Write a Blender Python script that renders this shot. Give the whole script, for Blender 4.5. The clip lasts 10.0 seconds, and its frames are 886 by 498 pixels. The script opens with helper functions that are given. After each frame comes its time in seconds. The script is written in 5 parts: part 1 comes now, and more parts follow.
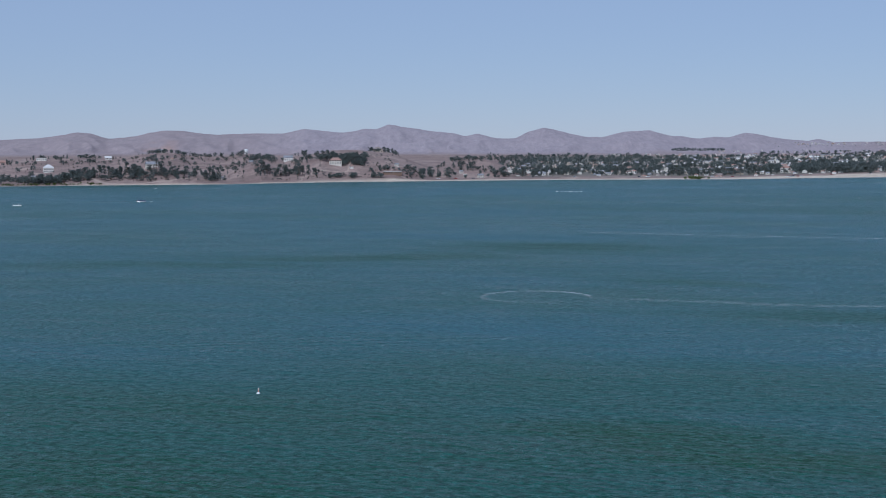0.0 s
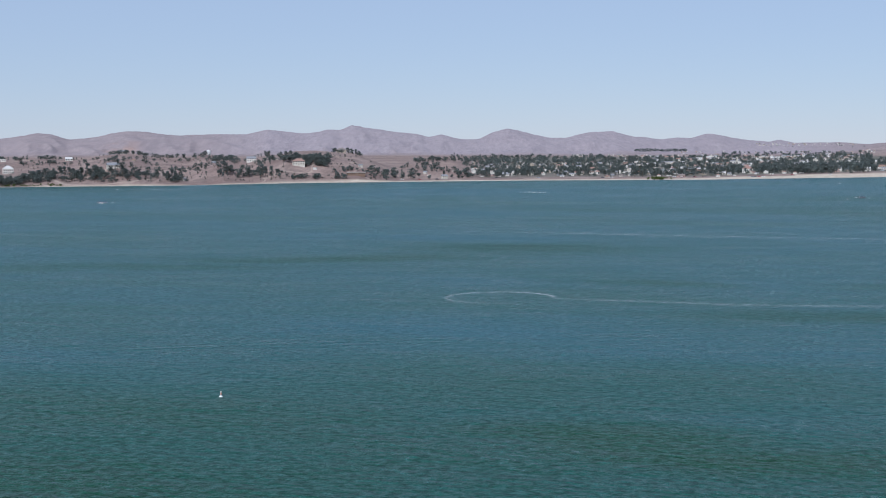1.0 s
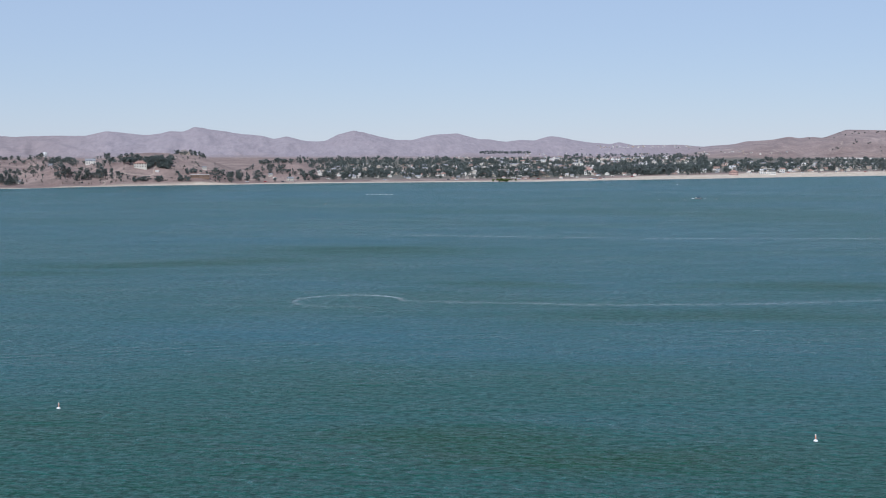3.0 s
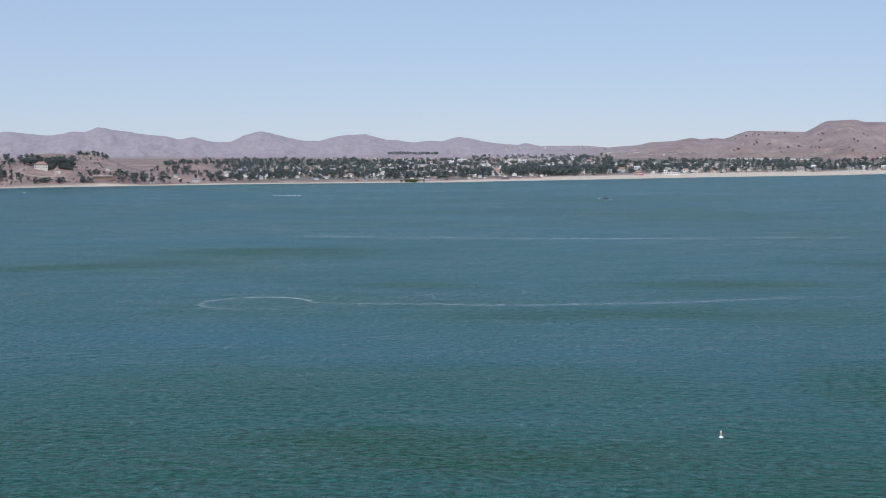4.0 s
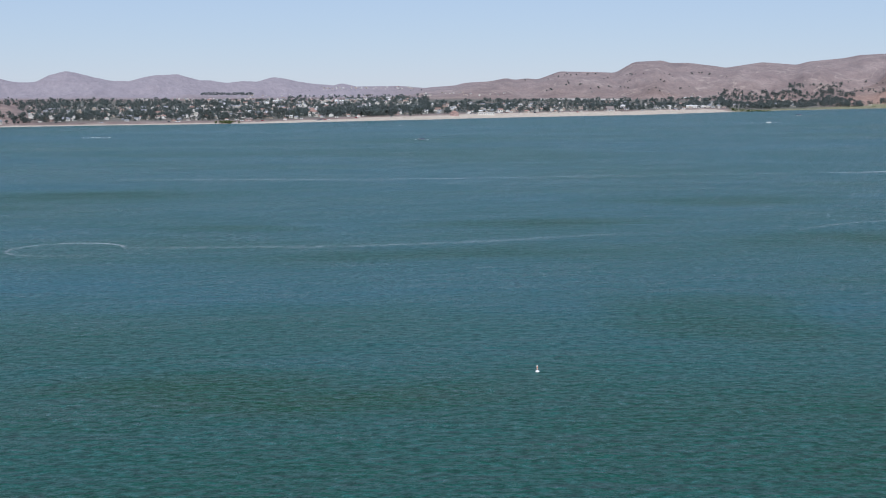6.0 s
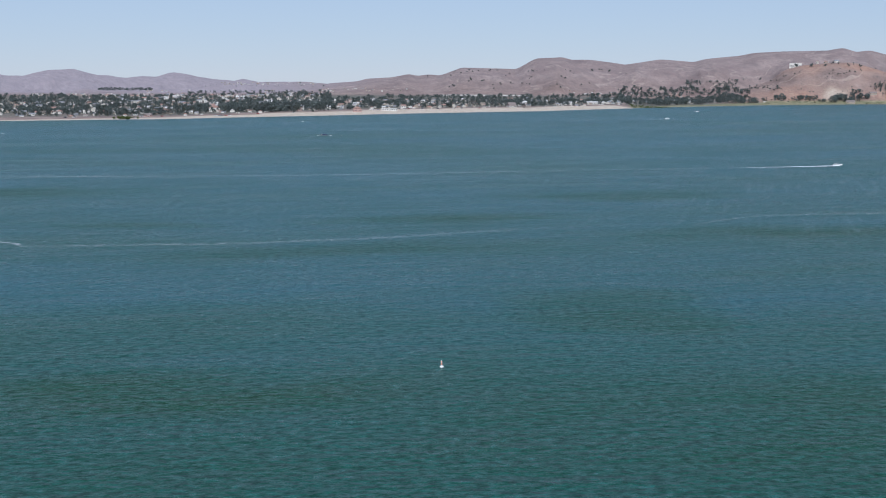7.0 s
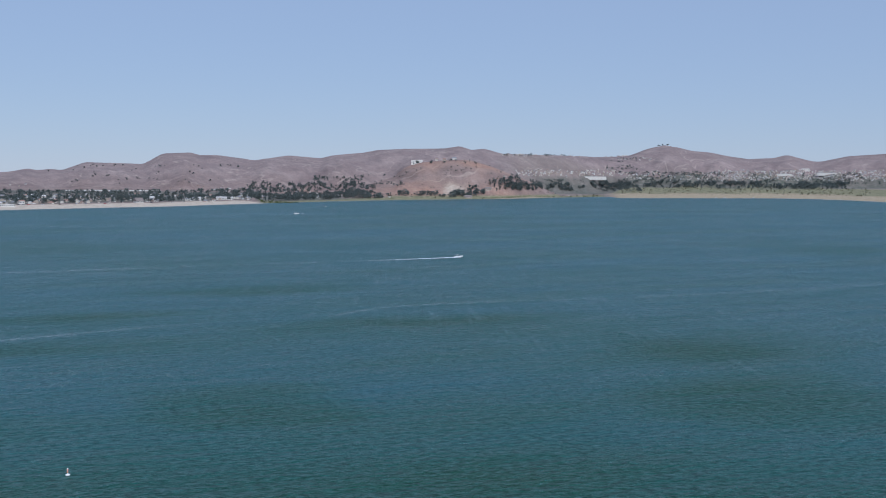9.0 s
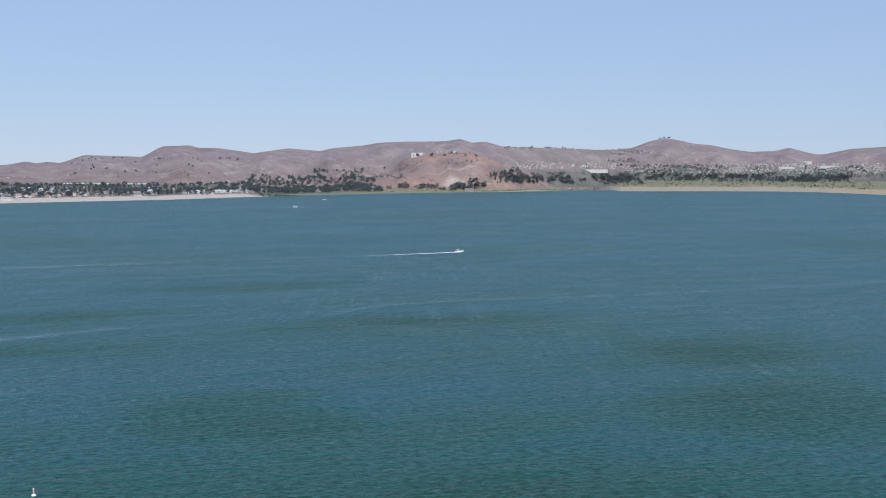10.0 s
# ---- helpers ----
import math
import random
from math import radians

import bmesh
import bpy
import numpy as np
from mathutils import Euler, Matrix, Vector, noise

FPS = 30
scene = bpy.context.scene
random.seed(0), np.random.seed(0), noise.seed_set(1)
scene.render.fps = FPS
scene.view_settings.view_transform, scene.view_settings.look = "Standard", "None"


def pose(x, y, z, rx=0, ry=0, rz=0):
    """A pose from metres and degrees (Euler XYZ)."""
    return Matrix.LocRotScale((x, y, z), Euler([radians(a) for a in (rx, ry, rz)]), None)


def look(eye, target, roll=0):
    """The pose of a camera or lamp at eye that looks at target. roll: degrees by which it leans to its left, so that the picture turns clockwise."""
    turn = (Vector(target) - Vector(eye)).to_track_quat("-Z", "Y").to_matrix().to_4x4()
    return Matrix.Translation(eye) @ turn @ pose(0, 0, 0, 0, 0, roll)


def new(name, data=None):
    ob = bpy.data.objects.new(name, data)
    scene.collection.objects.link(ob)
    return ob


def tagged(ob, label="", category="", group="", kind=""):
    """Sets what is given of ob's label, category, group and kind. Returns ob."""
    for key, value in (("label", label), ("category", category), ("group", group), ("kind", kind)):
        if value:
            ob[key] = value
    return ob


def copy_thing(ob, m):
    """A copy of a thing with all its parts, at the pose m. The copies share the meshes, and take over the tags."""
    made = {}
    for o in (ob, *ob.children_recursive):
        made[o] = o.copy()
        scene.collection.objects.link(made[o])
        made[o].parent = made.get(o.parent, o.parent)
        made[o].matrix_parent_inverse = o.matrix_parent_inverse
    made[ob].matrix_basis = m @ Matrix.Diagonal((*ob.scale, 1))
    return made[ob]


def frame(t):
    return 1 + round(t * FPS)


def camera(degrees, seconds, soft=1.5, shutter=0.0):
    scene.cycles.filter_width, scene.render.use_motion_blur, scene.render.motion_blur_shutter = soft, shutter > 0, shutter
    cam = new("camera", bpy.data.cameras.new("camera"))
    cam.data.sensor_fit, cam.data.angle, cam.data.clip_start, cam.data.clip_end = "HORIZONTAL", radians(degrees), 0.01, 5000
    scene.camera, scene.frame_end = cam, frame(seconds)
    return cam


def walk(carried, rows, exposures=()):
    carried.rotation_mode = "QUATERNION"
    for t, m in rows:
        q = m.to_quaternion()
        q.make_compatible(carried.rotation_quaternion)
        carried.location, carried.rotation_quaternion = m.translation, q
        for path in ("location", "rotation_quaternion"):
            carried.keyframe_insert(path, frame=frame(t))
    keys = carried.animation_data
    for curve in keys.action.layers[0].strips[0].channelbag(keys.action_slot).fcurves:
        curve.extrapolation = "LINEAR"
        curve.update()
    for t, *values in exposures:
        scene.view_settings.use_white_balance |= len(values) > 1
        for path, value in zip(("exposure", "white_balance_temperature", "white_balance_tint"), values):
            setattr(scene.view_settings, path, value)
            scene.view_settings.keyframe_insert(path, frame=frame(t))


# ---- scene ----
# ---- camera: turning on the spot 50 m above the lake ----
cam = camera(38.83, 10.0, soft=1.05)
EYE = (0.0, 0.0, 50.0)


def aim(yaw, pitch, roll=0.0, ahead=0.0, drift=0.0):
    """yaw clockwise from +y, pitch downwards, roll to the right, in degrees; ahead: metres gone along the last heading; drift: metres to the north."""
    a, p, h = radians(yaw), radians(pitch), radians(42.2)
    eye = Vector(EYE) + Vector((math.sin(h), math.cos(h), 0)) * ahead + Vector((0, drift, 0))
    way = Vector((math.sin(a) * math.cos(p), math.cos(a) * math.cos(p), -math.sin(p)))
    return look(eye, eye + way * 100, -roll)


PATH = [
    (0.0, 0.00, 4.88, 0.17), (0.5, 0.56, 4.87, 0.16), (1.0, 1.65, 4.85, 0.18), (1.5, 3.11, 4.83, 0.17), (2.0, 4.92, 4.82, 0.17),
    (3.5, 10.65, 4.75, 0.08), (4.0, 12.82, 4.74, 0.08), (4.5, 14.88, 4.71, 0.07), (5.0, 16.87, 4.68, 0.07),
    (5.3, 18.11, 4.75, 0.07), (5.5, 18.99, 5.77, 0.06), (5.7, 19.84, 6.90, 0.05), (6.8, 24.50, 7.66, -0.09), (7.0, 25.55, 7.62, -0.11), (7.5, 30.63, 7.24, -0.19), (7.7, 32.85, 5.85, -0.20),
    (8.0, 35.87, 3.78, -0.22), (8.5, 40.12, 3.30, -0.29), (9.0, 42.26, 3.25, -0.31),
]
ROWS = [(t, aim(y, p, r, 0.0, -4.4 * max(0.0, 1 - t / 4.5) ** 1.4)) for t, y, p, r in PATH]
for t, d in ((9.1, 2.8), (9.2, 6.5), (9.3, 10.2), (9.4, 13.9), (9.5, 17.0), (9.6, 18.0), (10.0, 18.0)):
    ROWS.append((t, aim(42.24, 3.25 + 0.32 * d / 18, -0.30, d)))
walk(cam, ROWS, [(0.0, -0.42, 5250, 12), (0.6, -0.30, 5400, 12), (1.2, -0.02, 5640, 11), (5.5, -0.02, 5640, 11), (7.5, -0.18, 5500, 11), (8.5, -0.48, 5350, 12), (9.0, -0.30, 5350, 12), (9.6, -0.06, 5450, 11), (10.0, -0.06, 5450, 11)])

# ---- daylight ----
SUN_EL, SUN_AZ = 46.0, 203.0
world = bpy.data.worlds.new("sky")
scene.world = world
world.use_nodes = True
wn = world.node_tree.nodes
sky = wn.new("ShaderNodeTexSky")
sky.sky_type, sky.sun_disc = "NISHITA", False
sky.sun_elevation, sky.sun_rotation = radians(SUN_EL), radians(SUN_AZ)
sky.altitude, sky.air_density, sky.dust_density, sky.ozone_density = 380, 1.0, 0.0, 3.0
wn["Background"].inputs["Strength"].default_value = 0.10
haze = wn.new("ShaderNodeMix")
haze.data_type, haze.inputs[0].default_value, haze.inputs[7].default_value = "RGBA", 0.72, (4.64, 5.22, 6.25, 1)
world.node_tree.links.new(sky.outputs[0], haze.inputs[6])
world.node_tree.links.new(haze.outputs[2], wn["Background"].inputs["Color"])
sun = new("sun", bpy.data.lights.new("sun", "SUN"))
sun.data.energy, sun.data.angle, sun.data.color = 3.6, radians(0.53), (1.0, 0.95, 0.88)
sun.matrix_world = look((300 * math.sin(radians(SUN_AZ)), 300 * math.cos(radians(SUN_AZ)), 300 * math.tan(radians(SUN_EL))), (0, 0, 0))


# ---- node helpers ----
def material(name, rough=0.9, spec=0.3):
    m = bpy.data.materials.new(name)
    m.use_nodes = True
    b = m.node_tree.nodes["Principled BSDF"]
    b.inputs["Roughness"].default_value = rough
    b.inputs["Specular IOR Level"].default_value = spec
    return m, m.node_tree.nodes, m.node_tree.links, b


def math_node(n, l, op, a, b=None, c=None, clamp=False):
    k = n.new("ShaderNodeMath")
    k.operation, k.use_clamp = op, clamp
    for i, v in enumerate((a, b, c)):
        if v is None:
            continue
        if isinstance(v, (int, float)):
            k.inputs[i].default_value = v
        else:
            l.new(v, k.inputs[i])
    return k.outputs[0]


def mix_color(n, l, fac, a, b, mode="MIX"):
    k = n.new("ShaderNodeMix")
    k.data_type, k.blend_type = "RGBA", mode
    for i, v in ((0, fac), (6, a), (7, b)):
        if isinstance(v, (int, float)):
            k.inputs[i].default_value = v
        elif isinstance(v, tuple):
            k.inputs[i].default_value = (*v, 1)
        else:
            l.new(v, k.inputs[i])
    return k.outputs[2]


def noise_node(n, l, vec, scale, detail=4.0, rough=0.55, stretch=None, turn=0.0):
    if stretch:
        m = n.new("ShaderNodeMapping")
        m.vector_type = "TEXTURE"
        m.inputs["Scale"].default_value = stretch
        m.inputs["Rotation"].default_value = (0, 0, radians(turn))
        l.new(vec, m.inputs[0])
        vec = m.outputs[0]
    k = n.new("ShaderNodeTexNoise")
    k.inputs["Scale"].default_value, k.inputs["Detail"].default_value, k.inputs["Roughness"].default_value = scale, detail, rough
    l.new(vec, k.inputs["Vector"])
    return k.outputs[0]


def ramp(n, l, fac, *stops):
    k = n.new("ShaderNodeValToRGB")
    while len(k.color_ramp.elements) < len(stops):
        k.color_ramp.elements.new(0.5)
    for e, (p, c) in zip(k.color_ramp.elements, stops):
        e.position, e.color = p, (*c, 1) if isinstance(c, tuple) else (c, c, c, 1)
    l.new(fac, k.inputs[0])
    return k.outputs[0]


def place(n):
    return n.new("ShaderNodeNewGeometry").outputs["Position"]


def attribute(n, name):
    k = n.new("ShaderNodeAttribute")
    k.attribute_name = name
    return k.outputs["Fac"]


# ---- terrain functions, over azimuth (degrees, clockwise from +y) and distance from the lake's middle ----
rng = np.random.default_rng(7)
LATTICE = rng.random((256, 256))


def value_noise(x, y):
    xi, yi = np.floor(x).astype(int), np.floor(y).astype(int)
    fx, fy = x - xi, y - yi
    fx, fy = fx * fx * (3 - 2 * fx), fy * fy * (3 - 2 * fy)
    a, b = LATTICE[xi % 256, yi % 256], LATTICE[(xi + 1) % 256, yi % 256]
    c, d = LATTICE[xi % 256, (yi + 1) % 256], LATTICE[(xi + 1) % 256, (yi + 1) % 256]
    return (a * (1 - fx) + b * fx) * (1 - fy) + (c * (1 - fx) + d * fx) * fy


def fbm(x, y, octaves=4):
    s, amp, tot = 0.0, 1.0, 0.0
    for i in range(octaves):
        s = s + amp * value_noise(x * 2 ** i + 17.3 * i, y * 2 ** i + 5.1 * i)
        tot += amp
        amp *= 0.5
    return s / tot


def ridged(x, y, octaves=3):
    return 1 - np.abs(2 * fbm(x, y, octaves) - 1)


SHORE = [(-180, 1480), (-60, 1560), (-19, 1531), (-10, 1520), (-5, 1572), (0, 1602), (5, 1640), (13, 1680), (20, 1825), (26, 2005),
         (30, 2125), (34, 2375), (36, 2520), (40, 2780), (45, 3010), (49, 3420), (49.8, 3480), (50.2, 3270), (53, 3340), (57, 3440),
         (58.6, 3390), (59.2, 3310), (60, 3240), (64, 2700), (90, 1900), (180, 1480)]
SHORE_A, SHORE_R = np.array(SHORE).T
# crest lines of the ranges: azimuth and elevation above the eye's level, degrees
FAR_RANGE = [(-40, 0.3), (-26, 0.2), (-19, 0.13), (-17.8, 0.18), (-16.2, 0.43), (-15.6, 0.4), (-14.9, 0.16), (-13.7, 0.26), (-12.6, 0.5), (-11.9, 0.5),
             (-10.2, 0.32), (-8.6, 0.39), (-7.2, 0.36), (-6.3, 0.58), (-5.3, 0.47), (-4.3, 0.42), (-3.5, 0.57), (-2.95, 0.57), (-2.47, 0.8), (-1.8, 0.66),
             (-0.6, 0.47), (0.6, 0.35), (1.0, 0.24), (1.55, 0.34), (2.5, 0.13), (3.3, 0.14), (3.9, 0.42), (4.6, 0.62), (5.4, 0.42), (6.3, 0.2),
             (7.2, 0.17), (8.3, 0.44), (9.4, 0.45), (10.3, 0.24), (11.5, 0.1), (12.2, 0.19), (12.8, 0.13), (13.5, 0.35), (14.0, 0.31), (14.6, 0.14),
             (16.2, -0.03), (16.55, 0.08), (17.2, -0.06), (19.5, -0.06), (21, -0.2), (24, -1)]
NEAR_RANGE = [(18.5, -0.7), (20.4, -0.12), (21.7, -0.02), (22.1, 0.09), (23.2, 0.15), (24.0, 0.3), (24.4, 0.22), (24.9, 0.29), (25.4, 0.24), (26.4, 0.59),
              (27.3, 0.58), (28.85, 0.52), (29.7, 1.0), (30.9, 1.06), (31.3, 0.94), (32.1, 0.94), (33.7, 0.73), (35.2, 0.95), (36.7, 0.84), (37.2, 0.97),
              (38.6, 1.1), (39.3, 1.24), (41.1, 1.31), (42.3, 1.32), (43.0, 1.43), (43.5, 1.26), (44.1, 1.31), (45, 1.08), (46.5, 1.06), (49.5, 0.96),
              (50.6, 1.02), (51.4, 1.32), (52.2, 1.5), (53.4, 1.26), (54.2, 1.17), (55.2, 0.98), (55.9, 0.88), (56.9, 0.93), (57.5, 1.08), (58.6, 0.78),
              (59.0, 0.78), (60.1, 1.03), (63, 1.2), (70, 0.9), (90, 0.5)]
LEFT_HILLS = [(-40, -0.7), (-22, -0.9), (-19.4, -0.9), (-18, -0.72), (-16.3, -0.68), (-14.7, -0.76), (-13.4, -0.52), (-12.2, -0.46), (-11.3, -0.62), (-9.8, -0.7),
              (-9.1, -0.5), (-8.7, -0.58), (-7.2, -0.72), (-5.7, -0.5), (-5.0, -0.36), (-3.7, -0.4), (-2.4, -0.46), (-1.6, -0.8), (-0.6, -1.3), (0.5, -1.6), (3, -2)]
FRONT_KNOLLS = [(-40, -1.3)] + [(-21 + 1.1 * k, (-1.18, -1.5, -1.3, -1.62, -1.2, -1.55, -1.25)[k % 7] - 0.02 * (k % 3)) for k in range(18)] + [(-0.6, -1.7), (1, -2)]
TOWN_KNOLL = [(-1.0, -1.7), (-0.4, -1.25), (0.4, -0.9), (1.2, -0.74), (2.2, -0.84), (3.0, -1.2), (3.8, -1.7)]
CASTLE_HILL = [(36.6, -1.2), (37.8, -0.62), (38.8, -0.33), (40.0, 0.0), (40.6, 0.5), (41.3, 0.7), (42.6, 0.82), (43.5, 0.82), (44.5, 0.5), (45.5, 0.1),
               (46.2, -0.15), (46.9, -0.5), (47.6, -0.85), (48.2, -1.3)]


def crest_height(az, rows, dist, smooth=0.12):
    a, e = np.array(rows).T
    el = sum(np.interp(az + k * smooth, a, e) for k in (-1, -0.5, 0, 0.5, 1)) / 5
    return 50 + dist * np.tan(np.radians(el))


def ridge(az, r, rows, dist, front, back, seed, spur=0.35, rough=0.05):
    """Heights of a range whose crest runs at that distance, with slopes front and back metres deep and gullies between spurs."""
    h = np.maximum(crest_height(az, rows, dist), 0)
    u = np.radians(az) * dist
    s = np.where(r < dist, (dist - r) / front, (r - dist) / back)
    cut = ridged(u / 260 + seed, r / 700 + seed) * 0.7 + ridged(u / 90 + seed * 3, r / 300) * 0.3
    s = np.clip(s * (1 + spur * 2 * (0.62 - cut)), 0, 1)
    z = h * (0.5 + 0.5 * np.cos(np.pi * s)) ** 0.9
    return z + rough * h * (fbm(u / 60 + seed, r / 60) - 0.5) * (1 - s) ** 0.5 * np.minimum(1, s * 5 + 0.5)


def shore_at(az):
    a = (np.asarray(az, float) + 180) % 360 - 180
    return np.interp(a, SHORE_A, SHORE_R) + 7 * (fbm(a * 1.7 + 40, a * 0 + 3, 3) - 0.5)


def height(az, r):
    az, r = np.broadcast_arrays(np.asarray(az, float), np.asarray(r, float))
    d = r - shore_at(az)
    x, y = r * np.sin(np.radians(az)), r * np.cos(np.radians(az))
    plain = np.where(d < 0, np.maximum(d * 0.03, -4), np.minimum(d, 70) * 0.032 + np.maximum(d - 70, 0) * 0.0068)
    marsh = np.clip((az - 49.5) / 1.5, 0, 1) * np.clip((75 - az) / 5, 0, 1)
    plain = np.where(d > 0, plain + marsh * (0.006 * np.minimum(d, 400) + 0.036 * np.clip(d - 300, 0, 380)), plain)
    plain = plain + np.clip(d / 300, 0, 1) * 3.0 * (fbm(x / 180, y / 180) - 0.5)
    plain = plain + np.clip((az - 14) / 7, 0, 1) * np.clip((34.6 - az) / 1.0, 0, 1) * 0.036 * np.clip(d, 0, 85)
    inland = np.clip(d / 90, 0, 1)
    hills = [ridge(az, r, FAR_RANGE, 4560, 900, 500, 1.7, 0.42, 0.16), ridge(az, r, NEAR_RANGE, np.interp(az, [44, 50], [4050, 4620]), np.interp(az, [44, 50], [800, 640]), np.interp(az, [44, 50], [700, 300]), 8.2, 0.32, 0.05),
             ridge(az, r, LEFT_HILLS, 2080, 500, 500, 3.3, 0.9, 0.22), ridge(az, r, FRONT_KNOLLS, 1760, 190, 230, 6.4, 0.8, 0.2), ridge(az, r, TOWN_KNOLL, 1860, 190, 180, 5.9), ridge(az, r, CASTLE_HILL, 3330, 400, 420, 2.6, 0.5)]
    z = np.maximum(plain, 0)
    for h in hills:
        h = np.maximum(h, 0) * inland
        z = np.maximum(z, h) + 3.0 * np.exp(-np.abs(z - h) / 4.0) * inland * np.clip(h / 6, 0, 1)
    return np.where(d < 0, plain, z)


# heights on an even grid, to stand things on
LAND_A, LAND_R = np.arange(-24, 66.05, 0.1), np.arange(1400, 4960, 6.0)
LAND = height(LAND_A[:, None], LAND_R[None, :])


def land(az, r):
    u, v = (az + 24) / 0.1, (r - 1400) / 6
    i, j = int(u), int(v)
    u, v = u - i, v - j
    return float((LAND[i, j] * (1 - u) + LAND[i + 1, j] * u) * (1 - v) + (LAND[i, j + 1] * (1 - u) + LAND[i + 1, j + 1] * u) * v)


def spot(az, r):
    a = radians(az)
    return Vector((r * math.sin(a), r * math.cos(a), land(az, r)))


def shore(az):
    return float(np.interp(az, LAND_A, SHORE_LINE))


SHORE_LINE = shore_at(LAND_A)


def mesh_object(name, verts, faces, mat, smooth=False):
    me = bpy.data.meshes.new(name)
    me.from_pydata(verts, [], faces)
    me.update()
    if mat:
        me.materials.append(mat)
    if smooth:
        me.polygons.foreach_set("use_smooth", [True] * len(me.polygons))
    return new(name, me)


def part(name, bm, mat, parent=None, label=""):
    me = bpy.data.meshes.new(name)
    bm.to_mesh(me)
    bm.free()
    me.materials.append(mat)
    ob = new(name, me)
    if parent:
        ob.parent = parent
    return tagged(ob, label) if label else ob


# ---- materials: ground and water ----
def ground_material():
    m, n, l, b = material("dry_ground", 0.95, 0.15)
    p = place(n)
    n1, n2, n3 = noise_node(n, l, p, 0.012, 6), noise_node(n, l, p, 0.11, 5), noise_node(n, l, p, 0.5, 3)
    dry = ramp(n, l, n1, (0.3, (0.195, 0.136, 0.118)), (0.5, (0.262, 0.190, 0.163)), (0.7, (0.335, 0.254, 0.218)))
    dry = mix_color(n, l, math_node(n, l, "MULTIPLY", ramp(n, l, n2, (0.5, 0.0), (0.68, 1.0)), 0.45), dry, (0.125, 0.098, 0.082))
    brush = math_node(n, l, "MULTIPLY", ramp(n, l, noise_node(n, l, p, 0.045, 6, 0.7, (1.0, 4.0, 1), -18), (0.45, 0.0), (0.62, 1.0)), 0.36)
    dry = mix_color(n, l, brush, dry, (0.115, 0.092, 0.082))
    track = noise_node(n, l, p, 0.0065, 2, 0.45)
    track = math_node(n, l, "SUBTRACT", 1.0, math_node(n, l, "MULTIPLY", math_node(n, l, "ABSOLUTE", math_node(n, l, "SUBTRACT", track, 0.52)), 120.0), clamp=True)
    dry = mix_color(n, l, math_node(n, l, "MULTIPLY", track, 0.55), dry, (0.46, 0.37, 0.30))
    # far ranges: boulder mottling, with the haze of distance put into the colour
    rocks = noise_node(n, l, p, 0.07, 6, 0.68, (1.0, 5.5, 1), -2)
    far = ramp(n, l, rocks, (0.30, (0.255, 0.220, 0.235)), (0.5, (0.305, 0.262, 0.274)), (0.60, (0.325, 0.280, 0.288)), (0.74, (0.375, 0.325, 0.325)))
    sand = ramp(n, l, n2, (0.3, (0.42, 0.34, 0.26)), (0.6, (0.52, 0.44, 0.35)), (0.8, (0.60, 0.52, 0.43)))
    green = ramp(n, l, n2, (0.35, (0.150, 0.150, 0.080)), (0.55, (0.24, 0.22, 0.130)), (0.7, (0.34, 0.295, 0.190)))
    red = ramp(n, l, n2, (0.32, (0.27, 0.165, 0.125)), (0.58, (0.36, 0.225, 0.165)), (0.78, (0.48, 0.37, 0.28)))
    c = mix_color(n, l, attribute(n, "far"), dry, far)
    c = mix_color(n, l, attribute(n, "red"), c, red)
    c = mix_color(n, l, attribute(n, "green"), c, green)
    straw = ramp(n, l, n2, (0.35, (0.30, 0.235, 0.15)), (0.6, (0.41, 0.33, 0.225)), (0.75, (0.48, 0.40, 0.29)))
    c = mix_color(n, l, attribute(n, "straw"), c, straw)
    garden = ramp(n, l, n2, (0.35, (0.095, 0.105, 0.080)), (0.55, (0.145, 0.140, 0.115)), (0.72, (0.26, 0.225, 0.19)))
    c = mix_color(n, l, attribute(n, "garden"), c, garden)
    c = mix_color(n, l, attribute(n, "sand"), c, sand)
    c = mix_color(n, l, 0.35, c, ramp(n, l, n3, (0.3, 0.25), (0.7, 0.85)), "OVERLAY")
    l.new(c, b.inputs["Base Color"])
    bump = n.new("ShaderNodeBump")
    bump.inputs["Strength"].default_value, bump.inputs["Distance"].default_value = 0.5, 2.6
    gully = noise_node(n, l, p, 0.03, 5, 0.6, (1.0, 4.0, 1), -15)
    l.new(math_node(n, l, "MULTIPLY_ADD", gully, 4.0, n2), bump.inputs["Height"])
    l.new(bump.outputs[0], b.inputs["Normal"])
    return m


